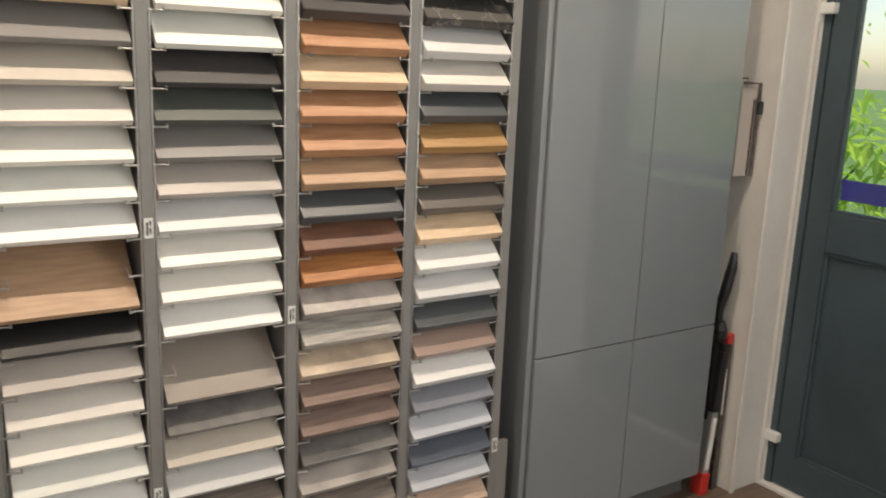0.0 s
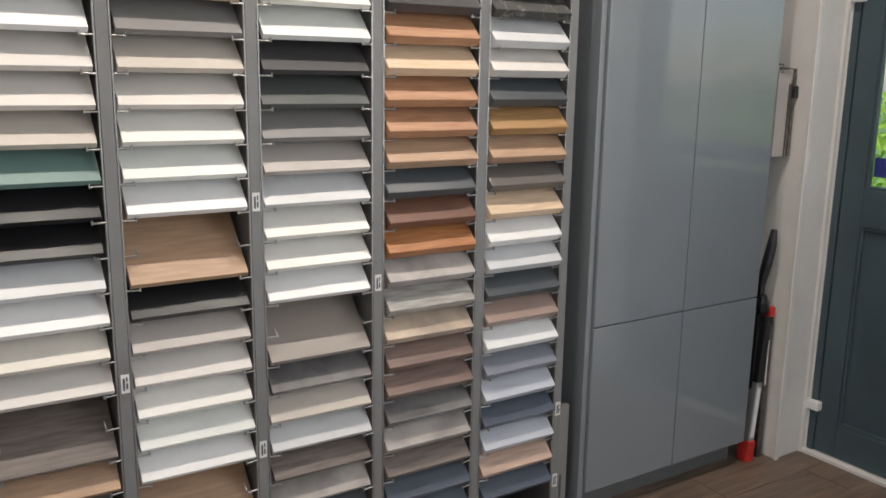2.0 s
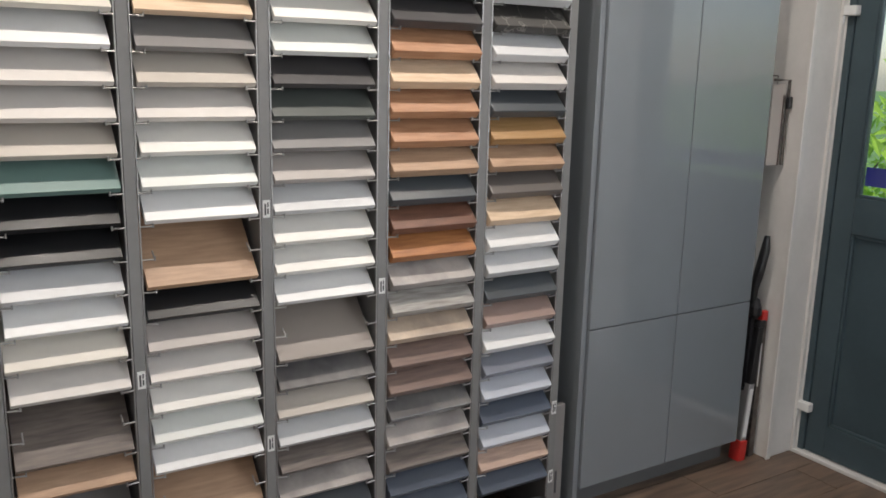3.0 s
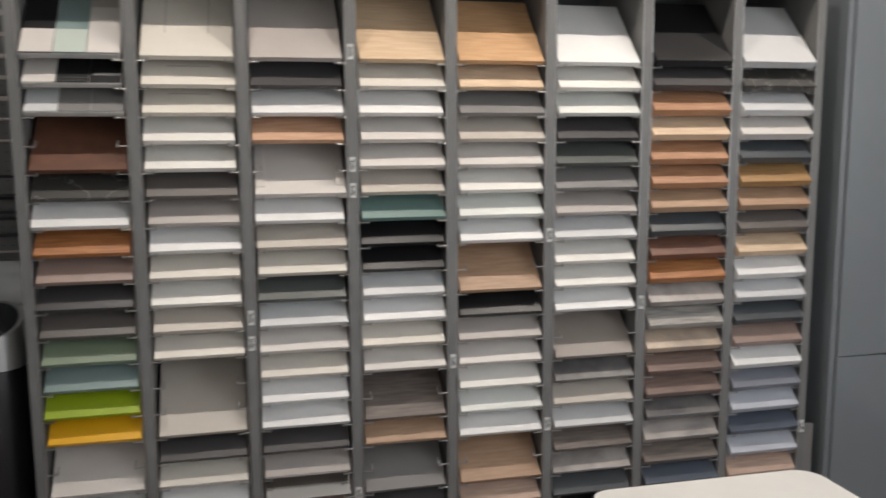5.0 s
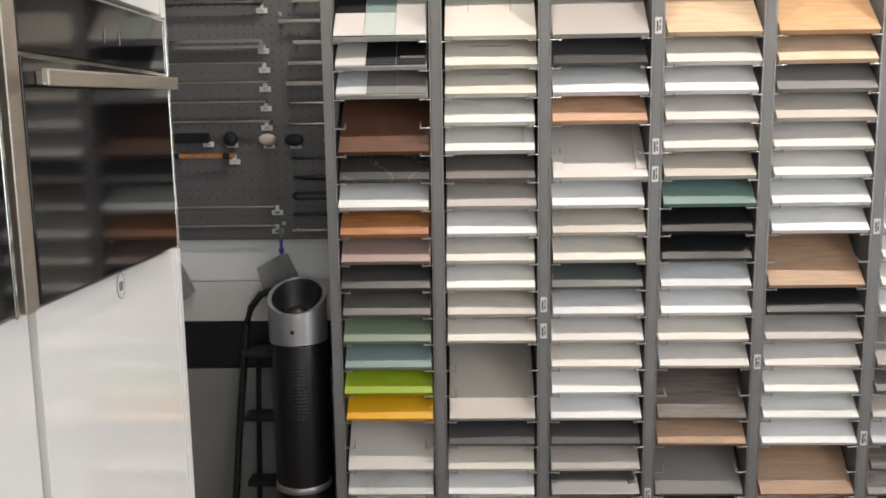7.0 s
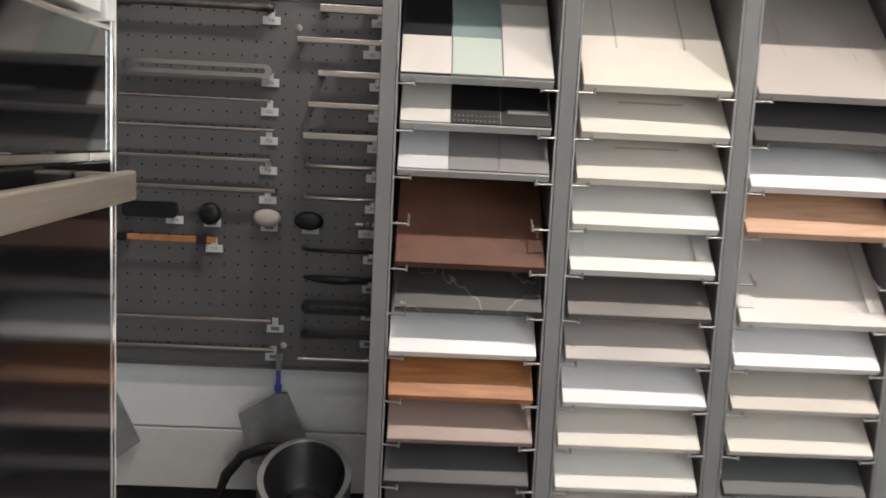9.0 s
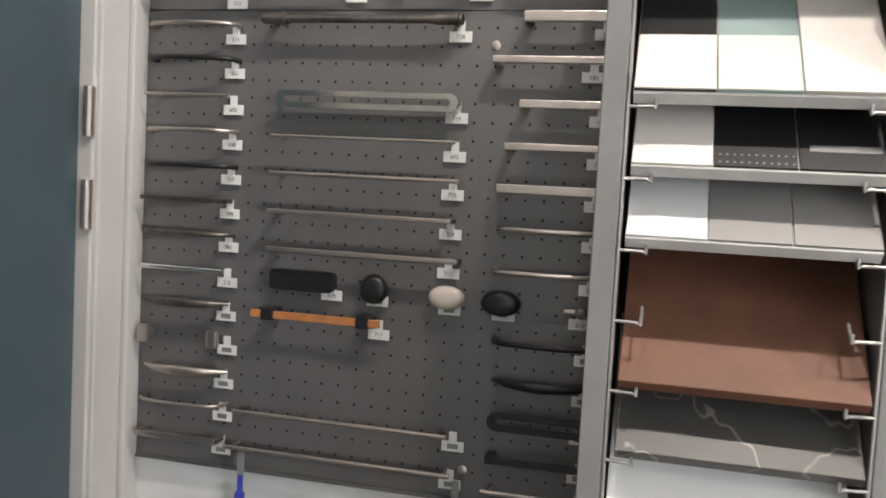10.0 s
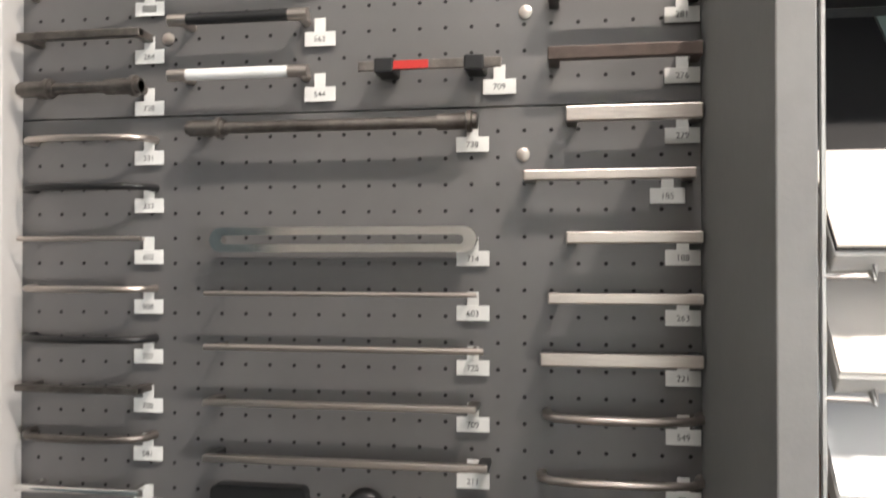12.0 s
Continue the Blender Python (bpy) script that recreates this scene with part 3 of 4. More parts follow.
for ci, names in enumerate(COLUMNS):
    cx, wid = (DIV[ci] + DIV[ci + 1]) / 2, DIV[ci + 1] - DIV[ci] - 0.046
    thick = 0.03 if ci > 5 else 0.0165
    for k, spec in enumerate(names.split()):
        if spec == "-":
            continue
        name, _, style = spec.partition(":")
        length = 0.29 + rng.uniform(-0.006, 0.006)
        word = WORDS.get(name, name)
        lab = ("thick %s worktop sample on the display rack" if ci > 5 else "tilted %s door sample on the display rack") % word
        if name in TRIOS:
            lab = "sample board with three colour swatches on the rack"
        b = thing("sample_board", (0, 0, 0), lab, "sample board", "sample boards on the rack")
        b.matrix_world = pose(cx + rng.uniform(-0.003, 0.003), RY + 0.004, ROW0 - PITCH * k, math.degrees(TILT), 0, rng.uniform(-0.7, 0.7))
        h = wid / 2 - rng.uniform(0, 0.003)
        mat = EDGE if name in TRIOS else FINISH[name]
        if style == "s":
            bm = boxes(((-h, 0, 0), (h, length, thick * 0.7)))
            part("rail", boxes(((-h, 0, thick * 0.7), (h, 0.03, thick)), bevel=0.001), mat, b)
            part("stile", boxes(((-h, 0.03, thick * 0.7), (-h + 0.03, length, thick)), bevel=0.001), mat, b)
            part("stile", boxes(((h - 0.03, 0.03, thick * 0.7), (h, length, thick)), bevel=0.001), mat, b)
        else:
            bm = boxes(((-h, 0, 0), (h, length, thick)), bevel=0.0014 if ci < 6 else 0.003)
        part("panel", bm, mat, b)
        # no recess is cut: a grey strip carries the shade of each groove
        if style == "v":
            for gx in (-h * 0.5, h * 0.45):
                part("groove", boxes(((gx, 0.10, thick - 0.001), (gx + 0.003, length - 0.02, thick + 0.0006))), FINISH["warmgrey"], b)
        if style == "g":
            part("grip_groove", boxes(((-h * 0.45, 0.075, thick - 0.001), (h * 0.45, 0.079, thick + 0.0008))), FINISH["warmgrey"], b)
        if name in TRIOS:
            upper, lower = TRIOS[name]
            t = 2 * h / 3
            for i in range(3):
                part("swatch", boxes(((-h + i * t + 0.0008, 0.003, thick), (-h + (i + 1) * t - 0.0008, length - 0.004, thick + 0.003)), bevel=0.0006), FINISH[upper[i]], b)
                if name == "trio2" and i == 2:
                    part("swatch_label", boxes(((-h + i * t + 0.012, 0.03, thick + 0.003), (-h + (i + 1) * t - 0.004, 0.04, thick + 0.0036))), FINISH["midgrey"], b)
                if name == "trio2" and i == 1:
                    dots = bmesh.new()
                    for q in range(22):
                        dx, dy = -h + i * t + 0.006 + (q % 11) * (t - 0.012) / 10, 0.008 + (q // 11) * 0.012
                        box(dots, (dx, dy, thick + 0.003), (dx + 0.0022, dy + 0.0022, thick + 0.0034))
                    part("speckle_pattern", dots, FINISH["midgrey"], b)
                if lower:
                    part("swatch", boxes(((-h + i * t + 0.001, 0.003, thick + 0.0032), (-h + (i + 1) * t - 0.001, 0.10 if i < 2 else 0.2, thick + 0.0055)), bevel=0.0006), FINISH[lower[i]], b)

# ---- tall cabinet and its niche ----
cab = thing("tall_cabinet", (0, 0, 0), "tall grey-green lacquered cabinet with four plain doors", "cabinet")
CX0, CXM, CX1, CY, CT, CZ = 1.438, 1.85, 2.245, 1.938, 2.2, 0.668
part("body", boxes(((CX0, CY + 0.022, 0.09), (CX1, YB - 0.01, CT))), CARCASS, cab)
part("side_panel", boxes(((CX0 - 0.022, CY + 0.012, 0.0), (CX0, YB - 0.01, CT)), bevel=0.002), LACQUER, cab)
part("plinth", boxes(((CX0, CY + 0.07, 0.0), (CX1, CY + 0.09, 0.09))), CARCASS, cab, "dark recessed plinth")
for x0, x1 in ((CX0, CXM), (CXM, CX1)):
    for z0, z1 in ((0.095, CZ), (CZ, CT)):
        part("door", boxes(((x0 + 0.0018, CY, z0 + 0.0018), (x1 - 0.0018, CY + 0.02, z1 - 0.0018)), bevel=0.002), LACQUER, cab)
strip = thing("leaning_panel", (1.334, 1.965, 0.035), "narrow grey panel leaning beside the display rack", "panel")
part("panel", boxes(((0, 0, 0), (0.042, 0.018, 0.38)), bevel=0.002), FINISH["midgrey"], strip)
part("print", boxes(((0.012, -0.001, 0.06), (0.02, 0.0, 0.14))), INK, strip)
ledge = thing("filler_base", (1.331, 1.956, 0), "grey filler base between rack and cabinet", "filler")
part("base", boxes(((0, 0, 0), (0.083, 0.36, 0.034)), bevel=0.002), RACK, ledge)

setting("niche_back", boxes(((CX1 + 0.001, 2.14, 0.0), (2.391, YB - 0.002, CEIL))), WALL, "white wall at the back of the narrow niche", "wall")
level = thing("spirit_level", (2.275, 1.945, 0.0), "grey spirit level with a red foot standing in the niche", "spirit level")
level.rotation_euler = (0, radians(5), 0)
part("body", boxes(((0, 0, 0.06), (0.03, 0.04, 0.32)), bevel=0.003), SILVERPL, level)
part("sleeve", boxes(((-0.001, -0.001, 0.32), (0.031, 0.041, 0.55)), bevel=0.003), BLACKPL, level, "dark sleeve")
part("end_cap", boxes(((-0.006, -0.006, 0), (0.036, 0.044, 0.085)), bevel=0.004), REDPL, level, "red end cap")
part("end_cap", boxes(((-0.003, -0.003, 0.55), (0.033, 0.042, 0.58)), bevel=0.004), BLACKPL, level, "black end cap")
part("face_plate", boxes(((0.005, -0.002, 0.10), (0.025, 0.0, 0.3))), WHITEPL, level)
straight = thing("straightedge", (2.345, 1.95, 0.0), "dark metal straightedge with a red tip in the niche", "straightedge")
part("bar", boxes(((0, 0, 0), (0.03, 0.02, 0.57)), bevel=0.002), PEWTER, straight)
part("tip", boxes(((-0.001, -0.001, 0.57), (0.031, 0.021, 0.61)), bevel=0.003), REDPL, straight, "red tip")
part("print", boxes(((0.006, -0.001, 0.3), (0.012, 0.0, 0.48))), WHITEPL, straight)
saw = thing("hand_tool", (2.30, 1.968, 0.0), "black handled tool standing upright in the niche", "tool")
part("shaft", boxes(((0, 0, 0), (0.025, 0.03, 0.74)), bevel=0.003), BLACKPL, saw)
part("grip", tube([(0.012, 0.012, 0.70), (0.022, 0.0, 0.78), (0.034, -0.006, 0.86), (0.04, -0.004, 0.91)], [0.018, 0.02, 0.018, 0.011], 10), BLACKPL, saw)
part("guard", lathe([(0.014, 0.58), (0.026, 0.6), (0.026, 0.63), (0.014, 0.66)], 12, at=(0.02, 0.003, 0)), BLACKPL, saw)
clip = thing("hanging_clipboard", (2.29, 1.968, 1.18), "grey pad with a dark frame hanging in the niche", "clipboard")
part("pad", boxes(((0, 0, 0), (0.075, 0.03, 0.3)), bevel=0.002), FINISH["warmgrey"], clip)
part("hook", tube([(0.04, 0.17, 0.33), (0.04, 0.015, 0.33), (0.04, 0.015, 0.29)], 0.003, 6), PEWTER, clip)
part("frame", tube([(0.0, -0.004, 0.315), (0.085, -0.004, 0.315), (0.085, -0.004, 0.0)], 0.006, 6), PEWTER, clip, "dark wire frame")
part("clip", boxes(((0.078, -0.016, 0.21), (0.1, 0.0, 0.255)), bevel=0.005), BLACKPL, clip, "black clip")
part("spine", boxes(((0.062, -0.003, 0.0), (0.068, -0.0005, 0.26))), BRONZE, clip)

# ---- wall below the pegboard ----
PY, PX0, PX1, PZ0 = 2.307, -2.084, -1.2536, 1.085
setting("splashback", boxes(((PX0 - 0.005, PY + 0.004, 0.938), (PX1, YB - 0.002, PZ0)), bevel=0.001), WHITEPL, "white panel under the pegboard", "wall panel")
setting("splashback_lower", boxes(((PX0 - 0.005, PY, 0.797), (PX1, YB - 0.002, 0.934)), bevel=0.002), TRIM, "off-white panel band on the wall", "wall panel")
setting("black_band", boxes(((PX0 - 0.005, PY + 0.003, 0.631), (PX1, YB - 0.002, 0.794))), BLACKPL, "black panel band on the wall", "wall panel")
setting("lower_panel", boxes(((PX0 - 0.005, PY - 0.002, 0.0), (PX1, YB - 0.002, 0.628)), bevel=0.002), GREYFRONT, "grey panel down to the floor", "wall panel")

# ---- pegboard ----
board = thing("pegboard", (0, 0, 0), "grey perforated steel board for cabinet handles", "pegboard")
for z0, z1 in ((PZ0, 1.868), (1.8695, 2.45)):
    part("sheet", boxes(((PX0, PY, z0), (PX1, PY + 0.012, z1)), bevel=0.0008), PEG, board)
part("bottom_lip", boxes(((PX0, PY - 0.006, PZ0 - 0.006), (PX1, PY + 0.012, PZ0 - 0.0004))), PEG, board)
HP = 0.0297


def board_x(x):
    """Place along the board for a nominal mark x."""
    return float(np.interp(x, (-2.13, -2.085, -1.913, -1.851, -1.726, -1.567, -1.502, -1.434, -1.365, -1.24), (-2.084, -2.038, -1.862, -1.8, -1.678, -1.531, -1.473, -1.414, -1.354, -1.244)))


def board_z(z):
    return 1.578 + 0.954 * (z - 1.583)


verts, faces = [], []
for i in range(28):
    for j in range(-12, 23):
        x, z = -2.038 + HP * i, 1.7525 - HP * j
        if x > PX1 - 0.012 or z < PZ0 + 0.02 or abs(z - 1.868) < 0.004:
            continue
        b0 = len(verts)
        for q in range(6):
            a = q * math.pi / 3
            verts.append((x + 0.0025 * math.cos(a), PY - 0.0004, z + 0.0025 * math.sin(a)))
        faces.append(tuple(range(b0 + 5, b0 - 1, -1)))
me = bpy.data.meshes.new("perforation")
me.from_pydata(verts, [], faces)
me.materials.append(HOLE)
tagged(part("perforation", me, HOLE, board, "rows of small round peg holes"), kind="stuff")
for sx, sz in ((-1.920, 1.985), (-1.467, 1.998), (-1.470, 1.831), (-1.488, 1.115)):
    part("screw_cap", lathe([(0.0075, 0.0), (0.0075, 0.002), (0.005, 0.003)], 14, "y", at=(board_x(sx), PY, board_z(sz))), NICKEL, board, smooth=True)


def number_mesh(text, size):
    cu = bpy.data.curves.new("number", "FONT")
    cu.body, cu.size, cu.align_x, cu.align_y = text, size, "CENTER", "CENTER"
    tmp = new("number", cu)
    me = bpy.data.meshes.new_from_object(tmp.evaluated_get(bpy.context.evaluated_depsgraph_get()))
    bpy.data.objects.remove(tmp)
    me.materials.clear()
    me.materials.append(INK)
    return me


def tag(x, z, text):
    x, z = board_x(x), board_z(z)
    t = thing("price_tag", (x, PY - 0.0055, z), "small white numbered plastic tag hooked on the pegboard", "tag", "handle tags")
    part("plate", boxes(((-0.0185, -0.001, -0.0085), (0.0185, 0.0005, 0.0085)), bevel=0.0005), LABEL, t)
    part("tab", boxes(((-0.0065, -0.001, 0.0085), (0.0065, 0.0005, 0.024))), LABEL, t)
    part("peg", boxes(((-0.002, 0.0005, 0.016), (0.002, 0.0055, 0.02))), WIRE, t)
    if text:
        n = part("number", number_mesh(text, 0.0095), INK, t)
        n.matrix_local = pose(0, -0.0016, -0.0005, 90)
    else:
        part("number", boxes(((-0.009, -0.0015, -0.004), (0.009, -0.001, 0.004))), SLATE, t)


def band_ring(a, hh, w, y0, y1):
    """A flat plate with rounded ends and a long slot: half length a, half height hh, band width w."""
    bm = bmesh.new()
    outer, inner = round_rect(-a, -hh, a, hh, hh * 0.98), round_rect(-a + w * 1.6, -hh + w, a - w * 1.6, hh - w, (hh - w) * 0.98)
    loops = [[bm.verts.new((x, y, z)) for x, z in ring] for ring, y in ((outer, y1), (outer, y0), (inner, y0), (inner, y1))]
    for p, q in zip(loops, loops[1:] + loops[:1]):
        for k in range(len(p)):
            j = (k + 1) % len(p)
            bm.faces.new((p[k], p[j], q[j], q[k]))
    bmesh.ops.recalc_face_normals(bm, faces=bm.faces)
    return bm


def handle(x0, x1, z, style, mat, number=None, r=0.005, out=0.034, ends=None, tilt=0.0, tag_x=None, label=""):
    """A cabinet handle on the board between x0 and x1 at height z."""
    b0, b1 = board_x(x0), board_x(x1)
    w = b1 - b0
    h = thing("pull_sample", ((b0 + b1) / 2, PY, board_z(z)), label or "cabinet pull handle on the pegboard", "handle", "cabinet handles")
    h.rotation_euler = (0, radians(tilt), 0)
    a = w / 2
    em = ends or mat
    if style in ("bar", "pipe", "wrapped"):
        part("grip", tube([(-a, -out, 0), (a, -out, 0)], r, 12), mat, h, smooth=True)
        for s in (-1, 1):
            part("post", tube([(s * (a - 0.012), 0, 0), (s * (a - 0.012), -out, 0)], r * 0.8, 10), em, h, smooth=True)
            if style == "pipe":
                part("ferrule", lathe([(r * 1.35, -0.02), (r * 1.35, 0.012), (r * 1.8, 0.013), (r * 1.8, 0.018), (r * 1.3, 0.019), (r * 1.3, 0.024)], 16, "x", at=(s * (a - 0.024), -out, 0)), em, h, smooth=True)
            if style == "wrapped":
                part("end_sleeve", tube([(s * (a - 0.022), -out, 0), (s * (a + 0.0005), -out, 0)], r * 1.05, 12), em, h, smooth=True)
    elif style == "flat":
        part("grip", boxes(((-a, -out - 0.006, -r), (a, -out + 0.004, r)), bevel=0.0015), mat, h)
        for s in (-1, 1):
            part("post", boxes(((s * (a - 0.006) - 0.006, -out - 0.005, -r * 0.98), (s * (a - 0.006) + 0.006, 0, r * 0.98)), bevel=0.0012), em, h)
    elif style == "bow":
        pts = [(-a, 0, 0), (-a, -out * 0.55, 0), (-a + 0.012, -out * 0.95, 0), (-a * 0.5, -out * 1.12, 0), (0, -out * 1.18, 0), (a * 0.5, -out * 1.12, 0), (a - 0.012, -out * 0.95, 0), (a, -out * 0.55, 0), (a, 0, 0)]
        part("grip", tube(pts, [r * 1.2, r, r, r, r, r, r, r, r * 1.2], 10), mat, h, smooth=True)
    elif style == "loop":
        part("grip", band_ring(a, r * 2.8, r * 1.75, -out - 0.004, -out + 0.004), mat, h)
        for s in (-1, 1):
            part("post", tube([(s * (a - 0.004), 0, 0), (s * (a - 0.004), -out, 0)], r * 0.8, 8), em, h, smooth=True)
    elif style == "leaf":
        pts = [(-a, -0.008, 0), (-a * 0.6, -out * 0.8, 0), (0, -out, 0), (a * 0.6, -out * 0.8, 0), (a, -0.008, 0)]
        part("grip", tube(pts, [r * 0.5, r * 1.3, r * 1.7, r * 1.3, r * 0.5], 10), mat, h, smooth=True)
        part("foot", boxes(((-a + 0.004, -0.012, -0.003), (-a + 0.02, 0, 0.003)), ((a - 0.02, -0.012, -0.003), (a - 0.004, 0, 0.003))), mat, h)
    elif style == "plate":
        part("cup", slab(round_rect(-a, -0.017, a, 0.017, 0.009), -out, -0.002, "y"), mat, h, smooth=True)
    elif style == "strap":
        part("strap", boxes(((-a, -out - 0.002, -r), (a, -out + 0.002, r)), bevel=0.001), mat, h)
        for s in (-1, 1):
            part("bracket", boxes(((s * (a - 0.03) - 0.011, -out - 0.005, -r - 0.003), (s * (a - 0.03) + 0.011, 0, r + 0.003)), bevel=0.002), em, h, "black bracket")
    if number is not None:
        tag(tag_x if tag_x is not None else x1 - 0.008, z - 0.0225, number)
    return h


def knob(x, z, rx, rz, mat, number, label):
    h = thing("knob_sample", (board_x(x), PY, board_z(z)), label, "knob", "cabinet knobs")
    part("stem", lathe([(0.006, 0), (0.006, 0.016)], 12, "y"), mat, h)
    me = mesh_of("face", lathe([(0.5, 0.012), (0.9, 0.014), (1.0, 0.018), (0.97, 0.023), (0.7, 0.0275), (0.3, 0.029)], 28, "y"), mat, True)
    f = part("face", me, None, h)
    f.scale = (rx, 1, rz)
    tag(x + 0.003, z - 0.022, number)


LX0, LX1 = -2.09, -1.936
TX = -1.941
for z, style, mat, num, r, lab in (
        (2.045, "bow", NICKEL, "", 0.004, "slim satin nickel bow handle"), (1.985, "flat", PEWTER, "264", 0.005, "flat dark bracket handle"), (1.92, "pipe", PEWTER, "730", 0.007, "dark industrial pipe handle with ferrules"),
        (1.858, "bow", NICKEL, "331", 0.004, "slim satin nickel bow handle"), (1.798, "bow", BLACKMET, "333", 0.0045, "dark bow handle"), (1.734, "bar", NICKEL, "602", 0.0028, "thin nickel bar handle"),
        (1.672, "bow", NICKEL, "908", 0.004, "slim satin nickel bow handle"), (1.61, "bow", BLACKMET, "707", 0.0045, "dark bow handle"), (1.549, "flat", PEWTER, "708", 0.004, "flat pewter handle"),
        (1.489, "bow", PEWTER, "581", 0.0045, "pewter bow handle"), (1.425, "bar", CHROME, "218", 0.0045, "bright chrome bar handle"), (1.364, "leaf", PEWTER, "", 0.005, "pointed pewter leaf handle"),
        (1.24, "leaf", NICKEL, "", 0.006, "ornate nickel leaf handle"), (1.18, "bow", NICKEL, "", 0.003, "slim satin nickel bow handle"), (1.118, "flat", NICKEL, "", 0.005, "flat nickel bar handle")):
    handle(LX0, LX1, z, style, mat, num, r, tag_x=TX, label=lab + " on the pegboard", ends=CHROME if style == "bow" and mat is NICKEL else None)
for x in (-2.085, -1.955):
    cup = thing("knob_sample", (board_x(x), PY, board_z(1.30)), "bright nickel block knob on the pegboard", "knob", "cabinet knobs")
    part("face", boxes(((-0.011, -0.03, -0.016), (0.011, -0.018, 0.016)), bevel=0.004), NICKEL, cup)
    part("stem", boxes(((-0.006, -0.018, -0.006), (0.006, 0, 0.006))), NICKEL, cup)
tag(TX + 0.004, 1.28, "")

MX0, MX1 = -1.858, -1.525
handle(-1.902, -1.733, 2.062, "bar", NICKEL, "", 0.005, label="nickel bar handle on the pegboard")
handle(-1.902, -1.733, 1.998, "wrapped", BLACKMET, "563", 0.0068, ends=NICKEL, label="black wrapped bar handle with nickel ends", tag_x=-1.727)
handle(-1.902, -1.733, 1.931, "wrapped", WHITEPL, "544", 0.0068, ends=NICKEL, label="white wrapped bar handle with nickel ends", tag_x=-1.727)
inlaid = handle(-1.670, -1.494, 1.933, "strap", PEWTER, "709", 0.0055, ends=BLACKMET, label="pewter handle with a red inlay and dark brackets", tag_x=-1.500)
part("inlay", boxes(((-0.055, -0.0375, -0.0045), (0.0, -0.0362, 0.0045))), REDPL, inlaid, "red inlay strip")
handle(-1.880, -1.524, 1.866, "pipe", PEWTER, "738", 0.0068, label="long dark industrial pipe handle with ferrules", tag_x=-1.534)
handle(MX0 + 0.004, -1.526, 1.732, "loop", CHROME, "714", 0.005, out=0.026, label="long flat nickel loop handle on the pegboard", tag_x=-1.5335)
handle(MX0, MX1, 1.668, "bar", NICKEL, "603", 0.0025, label="long thin nickel bar handle on the pegboard", tag_x=-1.5335)
handle(MX0, MX1 + 0.008, 1.604, "bar", NICKEL, "725", 0.0035, ends=PEWTER, label="long thin nickel bar with pewter ends", tag_x=-1.5335)
handle(MX0, MX1, 1.538, "flat", NICKEL, "709", 0.0035, ends=PEWTER, label="long flat nickel handle on the pegboard", tag_x=-1.5335)
handle(MX0, MX1 + 0.014, 1.472, "flat", NICKEL, "211", 0.004, ends=BLACKMET, label="long flat nickel handle with dark ends", tag_x=-1.5335)
handle(-1.857, -1.740, 1.418, "plate", BLACKMET, "618", out=0.02, label="matt black cup handle on the pegboard", tag_x=-1.747)
knob(-1.664, 1.414, 0.0235, 0.0245, BLACKMET, "", "round matt black knob on the pegboard")
knob(-1.531, 1.410, 0.030, 0.0195, CERAMIC, "", "oval beige ceramic knob on the pegboard")
knob(-1.430, 1.408, 0.032, 0.0205, BLACKMET, "610", "oval black knob on the pegboard")
handle(-1.881, -1.645, 1.357, "strap", LEATHER, "717", 0.0065, ends=BLACKMET, label="tan leather strap handle with black brackets", tag_x=-1.656)
tk = thing("knob_sample", (-1.284, PY, board_z(1.405)), "nickel cross bar knob on the pegboard", "knob", "cabinet knobs")
part("stem", tube([(0, 0, 0), (0, -0.028, 0)], 0.006, 12), NICKEL, tk, smooth=True)
part("cross_bar", tube([(-0.026, -0.028, 0), (0.026, -0.028, 0)], 0.004, 10), NICKEL, tk, smooth=True)
part("ball", lathe([(0.004, 0.02), (0.0095, 0.026), (0.0105, 0.031), (0.008, 0.037), (0.003, 0.039)], 16, "y"), PEWTER, tk, smooth=True)
tag(-1.288, 1.382, "618")
handle(-1.908, -1.515, 1.178, "bar", NICKEL, "", 0.004, ends=PEWTER, label="very long nickel bar handle on the pegboard", tag_x=-1.508)
handle(-1.922, -1.505, 1.112, "bar", NICKEL, "", 0.004, label="very long nickel bar handle on the pegboard", tag_x=-1.51)

